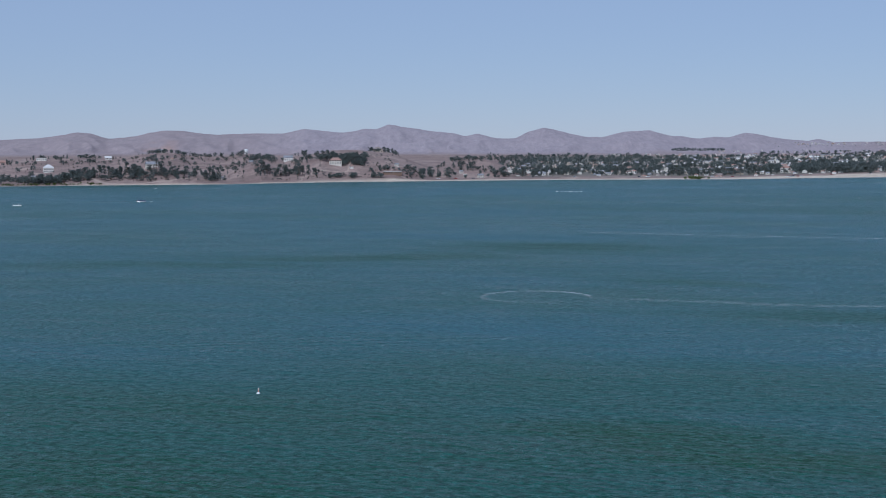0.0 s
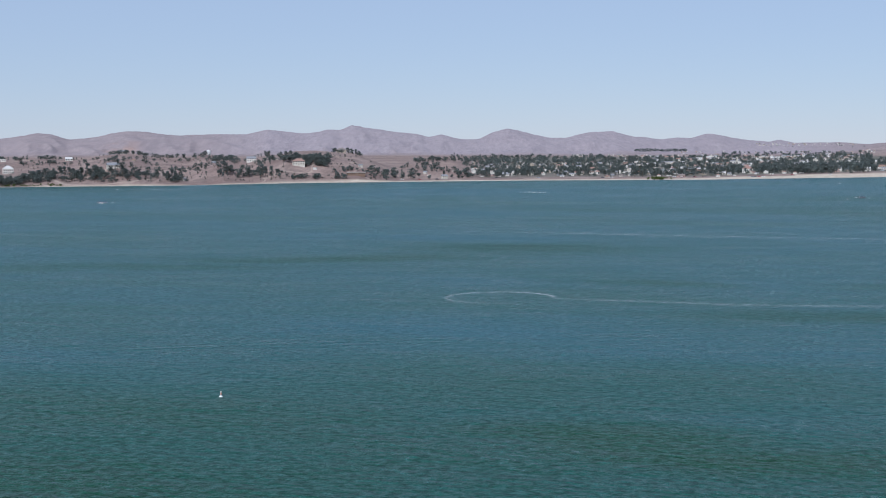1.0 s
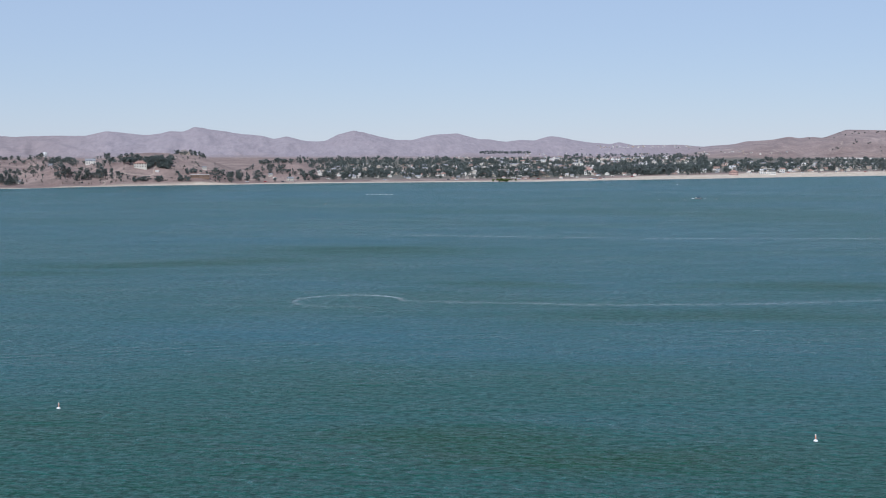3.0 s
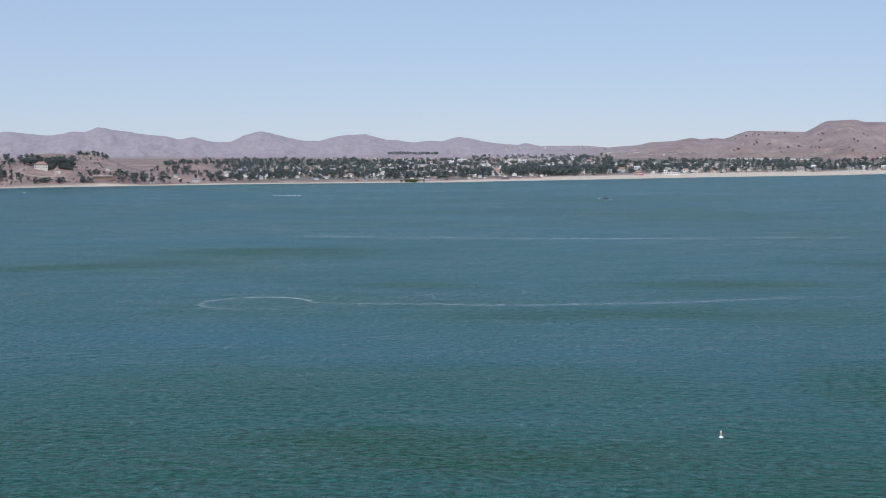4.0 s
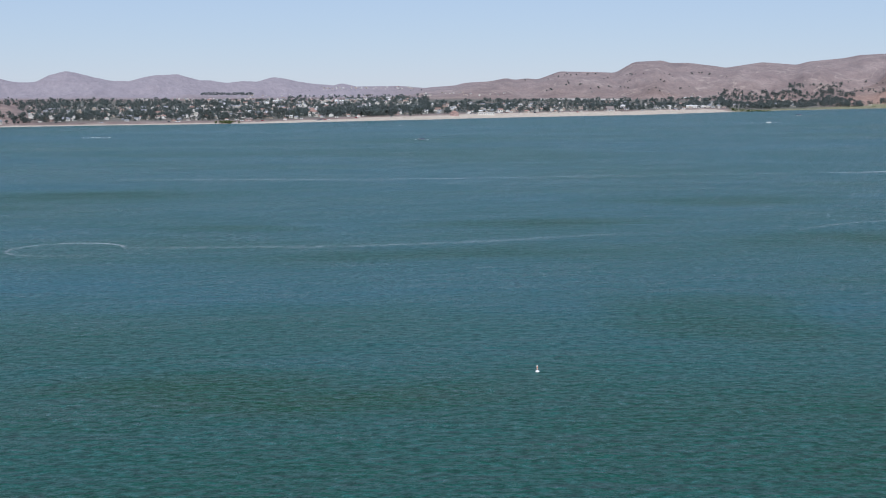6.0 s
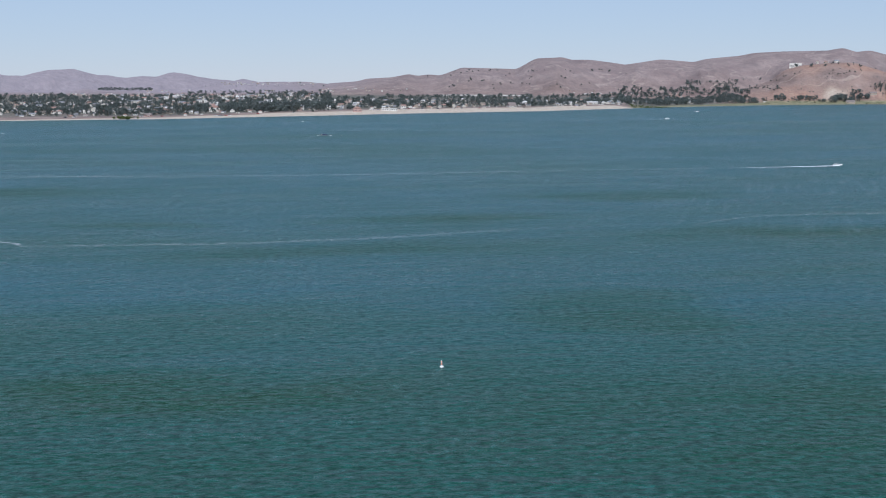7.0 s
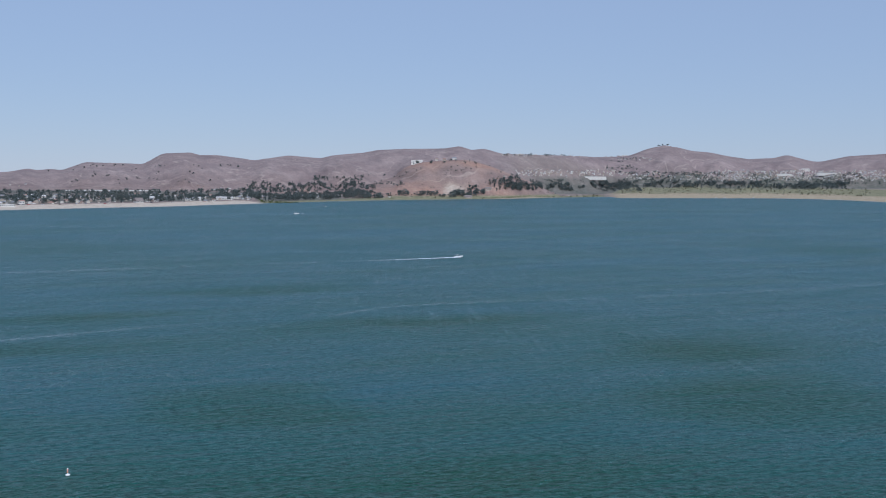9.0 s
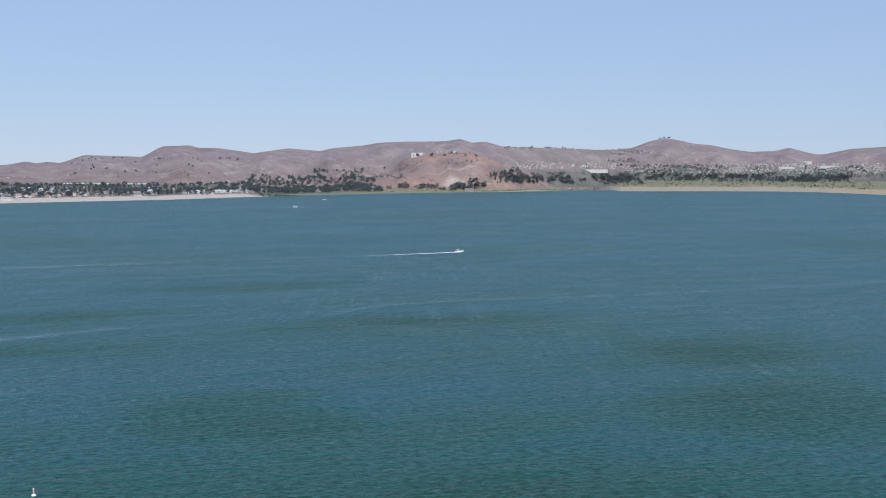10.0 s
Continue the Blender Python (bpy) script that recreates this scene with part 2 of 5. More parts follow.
def water_material():
    m, n, l, b = material("lake_water", 0.36, 0.25)
    p = place(n)
    b.inputs["IOR"].default_value = 1.333
    sep = n.new("ShaderNodeSeparateXYZ")
    l.new(p, sep.inputs[0])
    lull_sky_loss = attribute(n, "lull_sky_loss")
    # green and blue drifts in the water's tint, drawn out across the wind
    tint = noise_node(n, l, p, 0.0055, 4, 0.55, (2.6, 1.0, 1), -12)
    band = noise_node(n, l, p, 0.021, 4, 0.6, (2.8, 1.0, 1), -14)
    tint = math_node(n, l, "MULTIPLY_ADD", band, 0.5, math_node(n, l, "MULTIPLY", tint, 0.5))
    # where less sky reflects, put into the tint as a shift to dark green
    tint = math_node(n, l, "MULTIPLY_ADD", lull_sky_loss, -0.16, math_node(n, l, "MULTIPLY_ADD", tint, 0.55, 0.225))
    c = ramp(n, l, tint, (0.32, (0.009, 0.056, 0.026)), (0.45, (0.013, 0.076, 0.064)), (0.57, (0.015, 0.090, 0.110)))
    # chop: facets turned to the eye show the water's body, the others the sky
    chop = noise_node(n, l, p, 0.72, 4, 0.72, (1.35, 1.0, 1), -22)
    # the facets' dark and mirrored-sky tones are put into the base colour
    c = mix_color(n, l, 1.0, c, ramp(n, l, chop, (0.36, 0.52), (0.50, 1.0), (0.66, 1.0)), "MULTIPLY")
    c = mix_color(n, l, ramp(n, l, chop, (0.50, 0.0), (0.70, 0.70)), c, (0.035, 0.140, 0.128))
    # foam drawn out by the wind
    rows = ramp(n, l, noise_node(n, l, p, 0.42, 3, 0.7, (30.0, 1.0, 1), 50), (0.52, 0.0), (0.70, 1.0))
    flecks = ramp(n, l, noise_node(n, l, p, 0.5, 4, 0.7, (3.0, 1.0, 1), 50), (0.40, 0.0), (0.62, 1.0))
    where = ramp(n, l, noise_node(n, l, p, 0.012, 3, 0.6), (0.40, 0.0), (0.58, 1.0))
    lee = math_node(n, l, "MULTIPLY_ADD", sep.outputs[0], 1 / 160, -1.15, clamp=True)
    rows = math_node(n, l, "MULTIPLY", math_node(n, l, "MULTIPLY", rows, flecks), math_node(n, l, "MULTIPLY", where, lee))
    c = mix_color(n, l, math_node(n, l, "MULTIPLY", rows, 0.42), c, (0.34, 0.44, 0.46))
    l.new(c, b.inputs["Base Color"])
    # wind waves, short and steep, in groups
    short = noise_node(n, l, p, 0.8, 4, 0.7, (1.2, 1.0, 1), -52)
    wave = noise_node(n, l, p, 0.36, 3, 0.7, (1.3, 1.0, 1), -14)
    long = noise_node(n, l, p, 0.15, 5, 0.7, (2.0, 1.0, 1), -24)
    # the train of waves that a boat has left
    bend = math_node(n, l, "MULTIPLY", math_node(n, l, "POWER", math_node(n, l, "ABSOLUTE", math_node(n, l, "SUBTRACT", sep.outputs[0], 95.0)), 1.6), 0.006)
    off = math_node(n, l, "ADD", math_node(n, l, "SUBTRACT", sep.outputs[1], 322.0), bend)
    broken = ramp(n, l, noise_node(n, l, p, 0.03, 3, 0.6, (2.0, 1.0, 1), 5), (0.36, 0.15), (0.60, 1.0))
    swell = math_node(n, l, "MULTIPLY", math_node(n, l, "SINE", math_node(n, l, "MULTIPLY_ADD", noise_node(n, l, p, 0.05, 2), 4.0, math_node(n, l, "MULTIPLY", off, 1.25))),
                      math_node(n, l, "EXPONENT", math_node(n, l, "MULTIPLY", math_node(n, l, "POWER", math_node(n, l, "MULTIPLY", off, 1 / 11), 2.0), -1.0)))
    h = math_node(n, l, "MULTIPLY_ADD", short, 0.42, math_node(n, l, "MULTIPLY", wave, 1.15))
    group = noise_node(n, l, p, 0.07, 5, 0.75, (2.6, 1.0, 1), -16)
    h = math_node(n, l, "MULTIPLY", h, ramp(n, l, group, (0.36, 0.45), (0.62, 1.35)))
    h = math_node(n, l, "MULTIPLY_ADD", long, 1.9, h)
    h = math_node(n, l, "MULTIPLY_ADD", math_node(n, l, "MULTIPLY", swell, broken), 0.14, h)
    gust = noise_node(n, l, p, 0.009, 4, 0.6, (2.2, 1.0, 1), -12)
    # crests and troughs of the chop scatter the sky's light unevenly
    slopes = math_node(n, l, "MULTIPLY_ADD", chop, 0.60, math_node(n, l, "MULTIPLY_ADD", gust, 0.16, math_node(n, l, "MULTIPLY", group, 0.24)))
    rough = math_node(n, l, "MULTIPLY_ADD", lull_sky_loss, 0.06, ramp(n, l, slopes, (0.40, 0.45), (0.61, 0.195)))
    rough = math_node(n, l, "MULTIPLY_ADD", math_node(n, l, "MULTIPLY", swell, broken), 0.06, rough)
    l.new(rough, b.inputs["Roughness"])
    amount = math_node(n, l, "MULTIPLY_ADD", lull_sky_loss, 0.12, ramp(n, l, gust, (0.38, 0.70), (0.62, 1.0)), clamp=True)
    bump = n.new("ShaderNodeBump")
    bump.inputs["Distance"].default_value = 1.0
    l.new(amount, bump.inputs["Strength"])
    l.new(h, bump.inputs["Height"])
    l.new(bump.outputs[0], b.inputs["Normal"])
    return m


GROUND, WATER = ground_material(), water_material()


# ---- the land: one sheet round the lake, out to the horizon ----
def build_ground():
    fine = np.arange(-23, 65, 0.075)
    coarse = np.arange(65, 337, 1.6)
    az = np.concatenate([fine, coarse])
    rel = np.concatenate([[0], np.linspace(0.6, 0.985, 8)])
    out = np.concatenate([np.linspace(0, 60, 7), np.linspace(80, 3400, 118)])
    s = shore_at(az)
    grid = [rel[:, None] * s[None, :], s[None, :] + out[:, None] / 3400 * (4920 - s[None, :])]
    r = np.concatenate(grid, 0)
    a = np.broadcast_to(az, r.shape)
    z = height(a, r)
    x, y = r * np.sin(np.radians(a)), r * np.cos(np.radians(a))
    rows, cols = r.shape
    verts = np.stack([x, y, z], -1).reshape(-1, 3)
    i, j = np.meshgrid(np.arange(rows - 1), np.arange(cols), indexing="ij")
    k = (j + 1) % cols
    faces = np.stack([i * cols + j, i * cols + k, (i + 1) * cols + k, (i + 1) * cols + j], -1).reshape(-1, 4)
    ob = mesh_object("ground", verts.tolist(), faces[:, ::-1].tolist(), GROUND, True)
    d = r - s[None, :]
    marsh = np.clip((a - 49.6) / 0.6, 0, 1) * np.clip((75 - a) / 5, 0, 1)
    wob = fbm(x / 90, y / 90) - 0.5
    width = np.interp(a, [-22, -5, 2, 12, 20, 33, 34.2, 49.6, 50.4, 75], [9, 11, 28, 34, 70, 95, 8, 6, 14, 14])
    sand = np.clip((width * (1 + wob * 0.9) - d) / 10, 0, 1)
    green = np.clip((a - 33.8) / 0.4, 0, 1) * np.clip((49.8 - a) / 0.5, 0, 1) * np.clip((150 + wob * 120 - d) / 30, 0, 1) * np.clip((9 - z) / 3, 0, 1)
    green = np.maximum(green, marsh * np.clip((760 + wob * 200 - d) / 60, 0, 1) * np.clip((d - 250) / 60, 0, 1))
    green = np.maximum(green, 0.15 * np.clip((a - 44.5) / 1.5, 0, 1) * np.clip((4300 - r) / 150, 0, 1) * np.clip((r - 3480) / 100, 0, 1))
    # far: share of the haze-tinted colour, growing with distance
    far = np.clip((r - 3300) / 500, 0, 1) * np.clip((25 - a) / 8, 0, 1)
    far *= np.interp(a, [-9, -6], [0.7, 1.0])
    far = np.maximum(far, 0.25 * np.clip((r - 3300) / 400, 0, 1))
    straw = marsh * np.clip((390 + wob * 120 - d) / 60, 0, 1) * (1 - sand)
    red = np.clip((a - 38) / 2, 0, 1) * np.clip((47 - a) / 2, 0, 1) * np.clip((3500 - r) / 150, 0, 1) * np.clip(0.5 + wob * 2, 0, 1)
    garden = np.clip((a - 2.5) / 2, 0, 1) * np.clip((38.5 - a) / 1.5, 0, 1) * np.clip((d - width - 20) / 40, 0, 1) * np.clip((46 + wob * 20 - z) / 10, 0, 1) * np.clip((3300 - r) / 200, 0, 1)
    garden = np.maximum(garden, np.clip((a - 46) / 1, 0, 1) * np.clip((r - np.interp(a, [49, 50.5], [3650, 3980])) / 80, 0, 1) * np.clip((64 + wob * 30 - z) / 10, 0, 1)) * np.clip(0.85 + wob, 0, 1)
    line = LAND[113]
    cut = LAND_R[np.nonzero((line >= 50 + LAND_R * math.tan(radians(-0.2))) & (LAND_R > 3000))[0][0]]
    red = np.maximum(red, np.clip(0.42 + wob * 1.6, 0, 0.7) * np.exp(-((a + 12.7) / 0.75) ** 4 - ((r - cut) / 90) ** 4))
    red = np.maximum(red, 0.7 * np.exp(-((a - 36.2) / 1.6) ** 4) * np.clip((r - 3050) / 60, 0, 1) * np.clip((3330 + wob * 120 - r) / 60, 0, 1))
    foot = LAND_R[np.nonzero((LAND[668] >= 50 + LAND_R * math.tan(radians(-0.47))) & (LAND_R > 2800))[0][0]]
    sand = np.maximum(sand, np.clip(0.55 + wob * 2.5, 0, 0.9) * np.exp(-((a - 42.8) / 0.55) ** 4 - ((r - foot) / 45) ** 4))
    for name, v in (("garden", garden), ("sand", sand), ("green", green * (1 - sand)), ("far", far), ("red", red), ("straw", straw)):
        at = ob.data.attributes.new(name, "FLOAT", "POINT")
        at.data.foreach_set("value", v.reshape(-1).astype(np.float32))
    return tagged(ob, "dry brown hills and sandy shore round the lake", "ground", kind="structure")


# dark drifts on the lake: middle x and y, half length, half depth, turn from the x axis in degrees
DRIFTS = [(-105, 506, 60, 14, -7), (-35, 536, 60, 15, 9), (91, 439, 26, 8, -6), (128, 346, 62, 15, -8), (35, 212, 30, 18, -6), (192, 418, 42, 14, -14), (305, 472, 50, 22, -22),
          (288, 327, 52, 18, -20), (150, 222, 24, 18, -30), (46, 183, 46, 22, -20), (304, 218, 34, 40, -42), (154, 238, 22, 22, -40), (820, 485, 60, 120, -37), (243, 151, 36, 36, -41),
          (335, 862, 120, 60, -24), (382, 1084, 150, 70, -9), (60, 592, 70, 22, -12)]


def build_water():
    az = np.concatenate([np.arange(-22, 64, 0.25), np.arange(64, 338, 4.0)])
    r = np.concatenate([[0.0, 60, 110], np.geomspace(150, 1200, 150), np.geomspace(1240, 4300, 40)])
    a, r = np.meshgrid(np.radians(az), r)
    x, y = r * np.sin(a), r * np.cos(a)
    rows, cols = r.shape
    i, j = np.meshgrid(np.arange(rows - 1), np.arange(cols), indexing="ij")
    k = (j + 1) % cols
    faces = np.stack([(i + 1) * cols + j, (i + 1) * cols + k, i * cols + k, i * cols + j], -1).reshape(-1, 4)
    ob = mesh_object("water", np.stack([x, y, x * 0], -1).reshape(-1, 3).tolist(), faces.tolist(), WATER)
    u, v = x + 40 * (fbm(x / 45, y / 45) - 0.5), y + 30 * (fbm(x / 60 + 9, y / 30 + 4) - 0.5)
    lull_sky_loss = np.zeros_like(x)
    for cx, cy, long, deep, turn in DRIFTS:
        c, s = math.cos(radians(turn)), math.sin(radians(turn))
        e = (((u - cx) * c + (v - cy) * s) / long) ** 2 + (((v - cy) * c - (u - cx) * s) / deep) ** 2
        lull_sky_loss = np.maximum(lull_sky_loss, np.exp(-e ** 1.3))
    lull_sky_loss *= np.interp(r, [0, 600, 1000], [1, 0.9, 0.4])
    # ring near the eye: weaker sky reflection at steep view, put into the tint
    lull_sky_loss = np.maximum(lull_sky_loss, 0.75 * np.clip((310 + 90 * (fbm(x / 50, y / 50) - 0.5) - r) / 130, 0, 1))
    at = ob.data.attributes.new("lull_sky_loss", "FLOAT", "POINT")
    at.data.foreach_set("value", lull_sky_loss.reshape(-1).astype(np.float32))
    return tagged(ob, "wind-rippled blue-green lake water", "water", kind="structure")


build_ground()
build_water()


# ---- shapes ----
def empty(name, label, category, group=""):
    return tagged(new(name), label, category, group)


def box(bm, x0, x1, y0, y1, z0, z1):
    v = [bm.verts.new(p) for p in ((x0, y0, z0), (x1, y0, z0), (x1, y1, z0), (x0, y1, z0), (x0, y0, z1), (x1, y0, z1), (x1, y1, z1), (x0, y1, z1))]
    for f in ((3, 2, 1, 0), (4, 5, 6, 7), (0, 1, 5, 4), (1, 2, 6, 5), (2, 3, 7, 6), (3, 0, 4, 7)):
        bm.faces.new([v[i] for i in f])
    return bm


def lathe(profile, sides=20):
    """A turned solid from (radius, height) pairs."""
    bm = bmesh.new()
    rings = [[bm.verts.new((r * math.cos(k * math.tau / sides), r * math.sin(k * math.tau / sides), z)) for k in range(sides)] for r, z in profile]
    for a, b in zip(rings, rings[1:]):
        for k in range(sides):
            f = bm.faces.new((a[k], a[(k + 1) % sides], b[(k + 1) % sides], b[k]))
            f.smooth = True
    bm.faces.new(rings[0][::-1])
    bm.faces.new(rings[-1])
    return bm


def rod(bm, p, q, r0, r1=None, sides=6):
    p, q = Vector(p), Vector(q)
    r1 = r0 if r1 is None else r1
    t = (q - p).to_track_quat("Z", "Y").to_matrix()
    ends = []
    for c, r in ((p, r0), (q, r1)):
        ends.append([bm.verts.new(c + t @ Vector((r * math.cos(k * math.tau / sides), r * math.sin(k * math.tau / sides), 0))) for k in range(sides)])
    for k in range(sides):
        bm.faces.new((ends[0][k], ends[0][(k + 1) % sides], ends[1][(k + 1) % sides], ends[1][k]))
    bm.faces.new(ends[0][::-1])
    bm.faces.new(ends[1])
    return bm


def loft(sections):
    """A closed body through rings of equally many points."""
    bm = bmesh.new()
    rings = [[bm.verts.new(p) for p in s] for s in sections]
    n = len(rings[0])
    for a, b in zip(rings, rings[1:]):
        for k in range(n):
            f = bm.faces.new((a[k], a[(k + 1) % n], b[(k + 1) % n], b[k]))
            f.smooth = True
    bm.faces.new(rings[0][::-1])
    bm.faces.new(rings[-1])
    bmesh.ops.recalc_face_normals(bm, faces=bm.faces)
    return bm


# ---- materials: things ----
def paint(name, color, rough=0.6, vary=0.12, grain=1.5, metal=0.0, random_tint=0.0):
    m, n, l, b = material(name, rough, 0.4)
    p = place(n)
    dark, light = tuple(c * (1 - vary) for c in color), tuple(min(1, c * (1 + vary)) for c in color)
    c = ramp(n, l, noise_node(n, l, p, grain, 5), (0.3, dark), (0.7, light))
    if random_tint:
        info = n.new("ShaderNodeObjectInfo")
        c = mix_color(n, l, random_tint, c, ramp(n, l, info.outputs["Random"], (0.0, (0.30, 0.27, 0.24)), (0.35, (0.62, 0.58, 0.52)), (0.7, (0.72, 0.70, 0.66)), (1.0, (0.50, 0.42, 0.34))))
    l.new(c, b.inputs["Base Color"])
    b.inputs["Metallic"].default_value = metal
    bump = n.new("ShaderNodeBump")
    bump.inputs["Strength"].default_value, bump.inputs["Distance"].default_value = 0.2, 0.05
    l.new(noise_node(n, l, p, grain * 6, 4), bump.inputs["Height"])
    l.new(bump.outputs[0], b.inputs["Normal"])
    return m


def foliage(name, dark, light):
    """Leaves that let part of the light through."""
    m, n, l, b = material(name, 0.75, 0.25)
    geo, info = n.new("ShaderNodeNewGeometry"), n.new("ShaderNodeObjectInfo")
    c = ramp(n, l, geo.outputs["Random Per Island"], (0.0, dark), (0.75, light), (1.0, tuple(min(1, k * 1.4) for k in light)))
    c = mix_color(n, l, math_node(n, l, "MULTIPLY", info.outputs["Random"], 0.4), c, tuple((a + b) * 0.45 for a, b in zip(dark, (0.10, 0.08, 0.05))))
    l.new(c, b.inputs["Base Color"])
    through_leaf, both = n.new("ShaderNodeBsdfTranslucent"), n.new("ShaderNodeMixShader")
    l.new(c, through_leaf.inputs["Color"])
    both.inputs[0].default_value = 0.4
    l.new(b.outputs[0], both.inputs[1])
    l.new(through_leaf.outputs[0], both.inputs[2])
    l.new(both.outputs[0], n["Material Output"].inputs["Surface"])
    return m


def foam_material():
    m, n, l, b = material("wake_foam", 0.8, 0.3)
    p = place(n)
    b.inputs["Base Color"].default_value = (0.80, 0.84, 0.86, 1)
    grain = noise_node(n, l, p, 0.35, 5, 0.75)
    cover = attribute(n, "cover")
    a = math_node(n, l, "MULTIPLY_ADD", math_node(n, l, "SUBTRACT", grain, 0.5), 3.4, math_node(n, l, "MULTIPLY_ADD", cover, 1.7, -0.35), clamp=True)
    l.new(math_node(n, l, "MULTIPLY", a, math_node(n, l, "MULTIPLY", math_node(n, l, "MULTIPLY", cover, cover), 2.3, clamp=True)), b.inputs["Alpha"])
    return m


WHITE = paint("white_paint", (0.78, 0.77, 0.74), 0.45, 0.05)
ORANGE = paint("orange_band", (0.75, 0.20, 0.04), 0.5, 0.1)
GLASS = paint("dark_window_glass", (0.03, 0.04, 0.05), 0.08, 0.2)
BLACK = paint("black_rubber", (0.02, 0.02, 0.02), 0.7)
STEEL = paint("galvanised_steel", (0.5, 0.5, 0.5), 0.35, 0.1, metal=1.0)
CANVAS = paint("pale_canvas", (0.72, 0.70, 0.66), 0.85)
NAVY = paint("navy_canvas", (0.03, 0.05, 0.12), 0.8)
BARK = paint("grey_brown_bark", (0.16, 0.12, 0.09), 0.95, 0.35, 3.0)
FOAM = foam_material()
LEAF_OAK = foliage("oak_leaves", (0.080, 0.100, 0.098), (0.165, 0.190, 0.170))
LEAF_EUC = foliage("eucalyptus_leaves", (0.094, 0.112, 0.112), (0.185, 0.208, 0.190))
LEAF_PINE = foliage("conifer_needles", (0.066, 0.088, 0.086), (0.135, 0.160, 0.142))
LEAF_DRY = foliage("dry_brush_leaves", (0.05, 0.045, 0.022), (0.13, 0.11, 0.06))
LEAF_REED = foliage("green_reed_leaves", (0.05, 0.075, 0.02), (0.13, 0.16, 0.05))
PALM_LEAF = foliage("palm_fronds", (0.03, 0.045, 0.018), (0.08, 0.10, 0.04))
WALLS = {"white": paint("white_stucco", (0.68, 0.64, 0.57), 0.85, 0.06), "cream": paint("cream_stucco", (0.58, 0.53, 0.45), 0.85, 0.08),
         "tan": paint("tan_stucco", (0.42, 0.35, 0.28), 0.85, 0.1), "grey": paint("grey_siding", (0.36, 0.37, 0.38), 0.8, 0.1),
         "pink": paint("pink_stucco", (0.50, 0.34, 0.29), 0.85, 0.1), "brown": paint("brown_timber", (0.20, 0.13, 0.09), 0.8, 0.15)}
ROOFS = {"grey": paint("grey_shingles", (0.25, 0.25, 0.26), 0.85, 0.2), "tile": paint("terracotta_tiles", (0.31, 0.19, 0.15), 0.85, 0.2),
         "brown": paint("brown_shingles", (0.23, 0.19, 0.17), 0.9, 0.2), "pale": paint("pale_rolled_roof", (0.60, 0.58, 0.55), 0.8, 0.12)}


# ---- afloat ----
def buoy(az, dist, lean=0.0, size=1.0):
    ob = empty("buoy", "white marker buoy with orange bands floating upright", "buoy", "marker buoys")
    part("collar", lathe([(0.20, -0.25), (0.33, -0.18), (0.36, 0.0), (0.33, 0.14), (0.22, 0.22), (0.14, 0.26)]), WHITE, ob)
    part("column", lathe([(0.115, 0.2), (0.115, 0.98), (0.10, 1.05), (0.06, 1.09), (0.01, 1.10)]), WHITE, ob)
    part("band", lathe([(0.119, 0.40), (0.122, 0.41), (0.122, 0.47), (0.119, 0.48)]), ORANGE, ob, "orange band")
    part("band", lathe([(0.119, 0.88), (0.122, 0.89), (0.122, 0.95), (0.119, 0.96)]), ORANGE, ob, "orange band")
    part("counterweight", lathe([(0.05, -0.9), (0.13, -0.85), (0.13, -0.3), (0.05, -0.2)], 12), ORANGE, ob, "orange painted foot under water")
    bm = bmesh.new()
    bmesh.ops.create_cube(bm, size=0.17, matrix=Matrix.Translation((0, -0.115, 0.68)) @ Euler((0, radians(45), 0)).to_matrix().to_4x4() @ Matrix.Diagonal((1, 0.05, 1, 1)))
    part("diamond_sign", bm, ORANGE, ob, "orange diamond sign")
    ob.matrix_basis = pose(dist * math.sin(radians(az)), dist * math.cos(radians(az)), 0, lean, lean * 0.6, -az) @ Matrix.Scale(size, 4)
    return ob


buoy(-8.64, 246.0, 5.0, 1.08)
buoy(25.50, 216.8, -3.0, 1.08)
for az, dist in ((3.30, 1050), (-5.28, 1245), (19.55, 1130), (20.93, 1154), (18.4, 1140), (-16.5, 1200), (-15.9, 1195), (58.4, 1530), (58.9, 1500), (36.2, 1650), (6.05, 1245)):
    buoy(az, dist, 3.0, 0.85)


def hull_sections(length, beam, depth, draft, rise=0.25):
    out = []
    for k in range(9):
        s = k / 8
        w = beam / 2 * (1 - max(0, s - 0.45) ** 2 / 0.3025 * 0.97)
        top, x = depth + rise * s * s, length * (s - 0.45)
        low = -draft * (1 - s ** 3)
        out.append([(x, -w, top), (x, -w * 0.98, top * 0.4), (x, -w * 0.7, low * 0.5), (x, 0, low), (x, w * 0.7, low * 0.5), (x, w * 0.98, top * 0.4), (x, w, top), (x, 0, top + 0.04)])
    return out


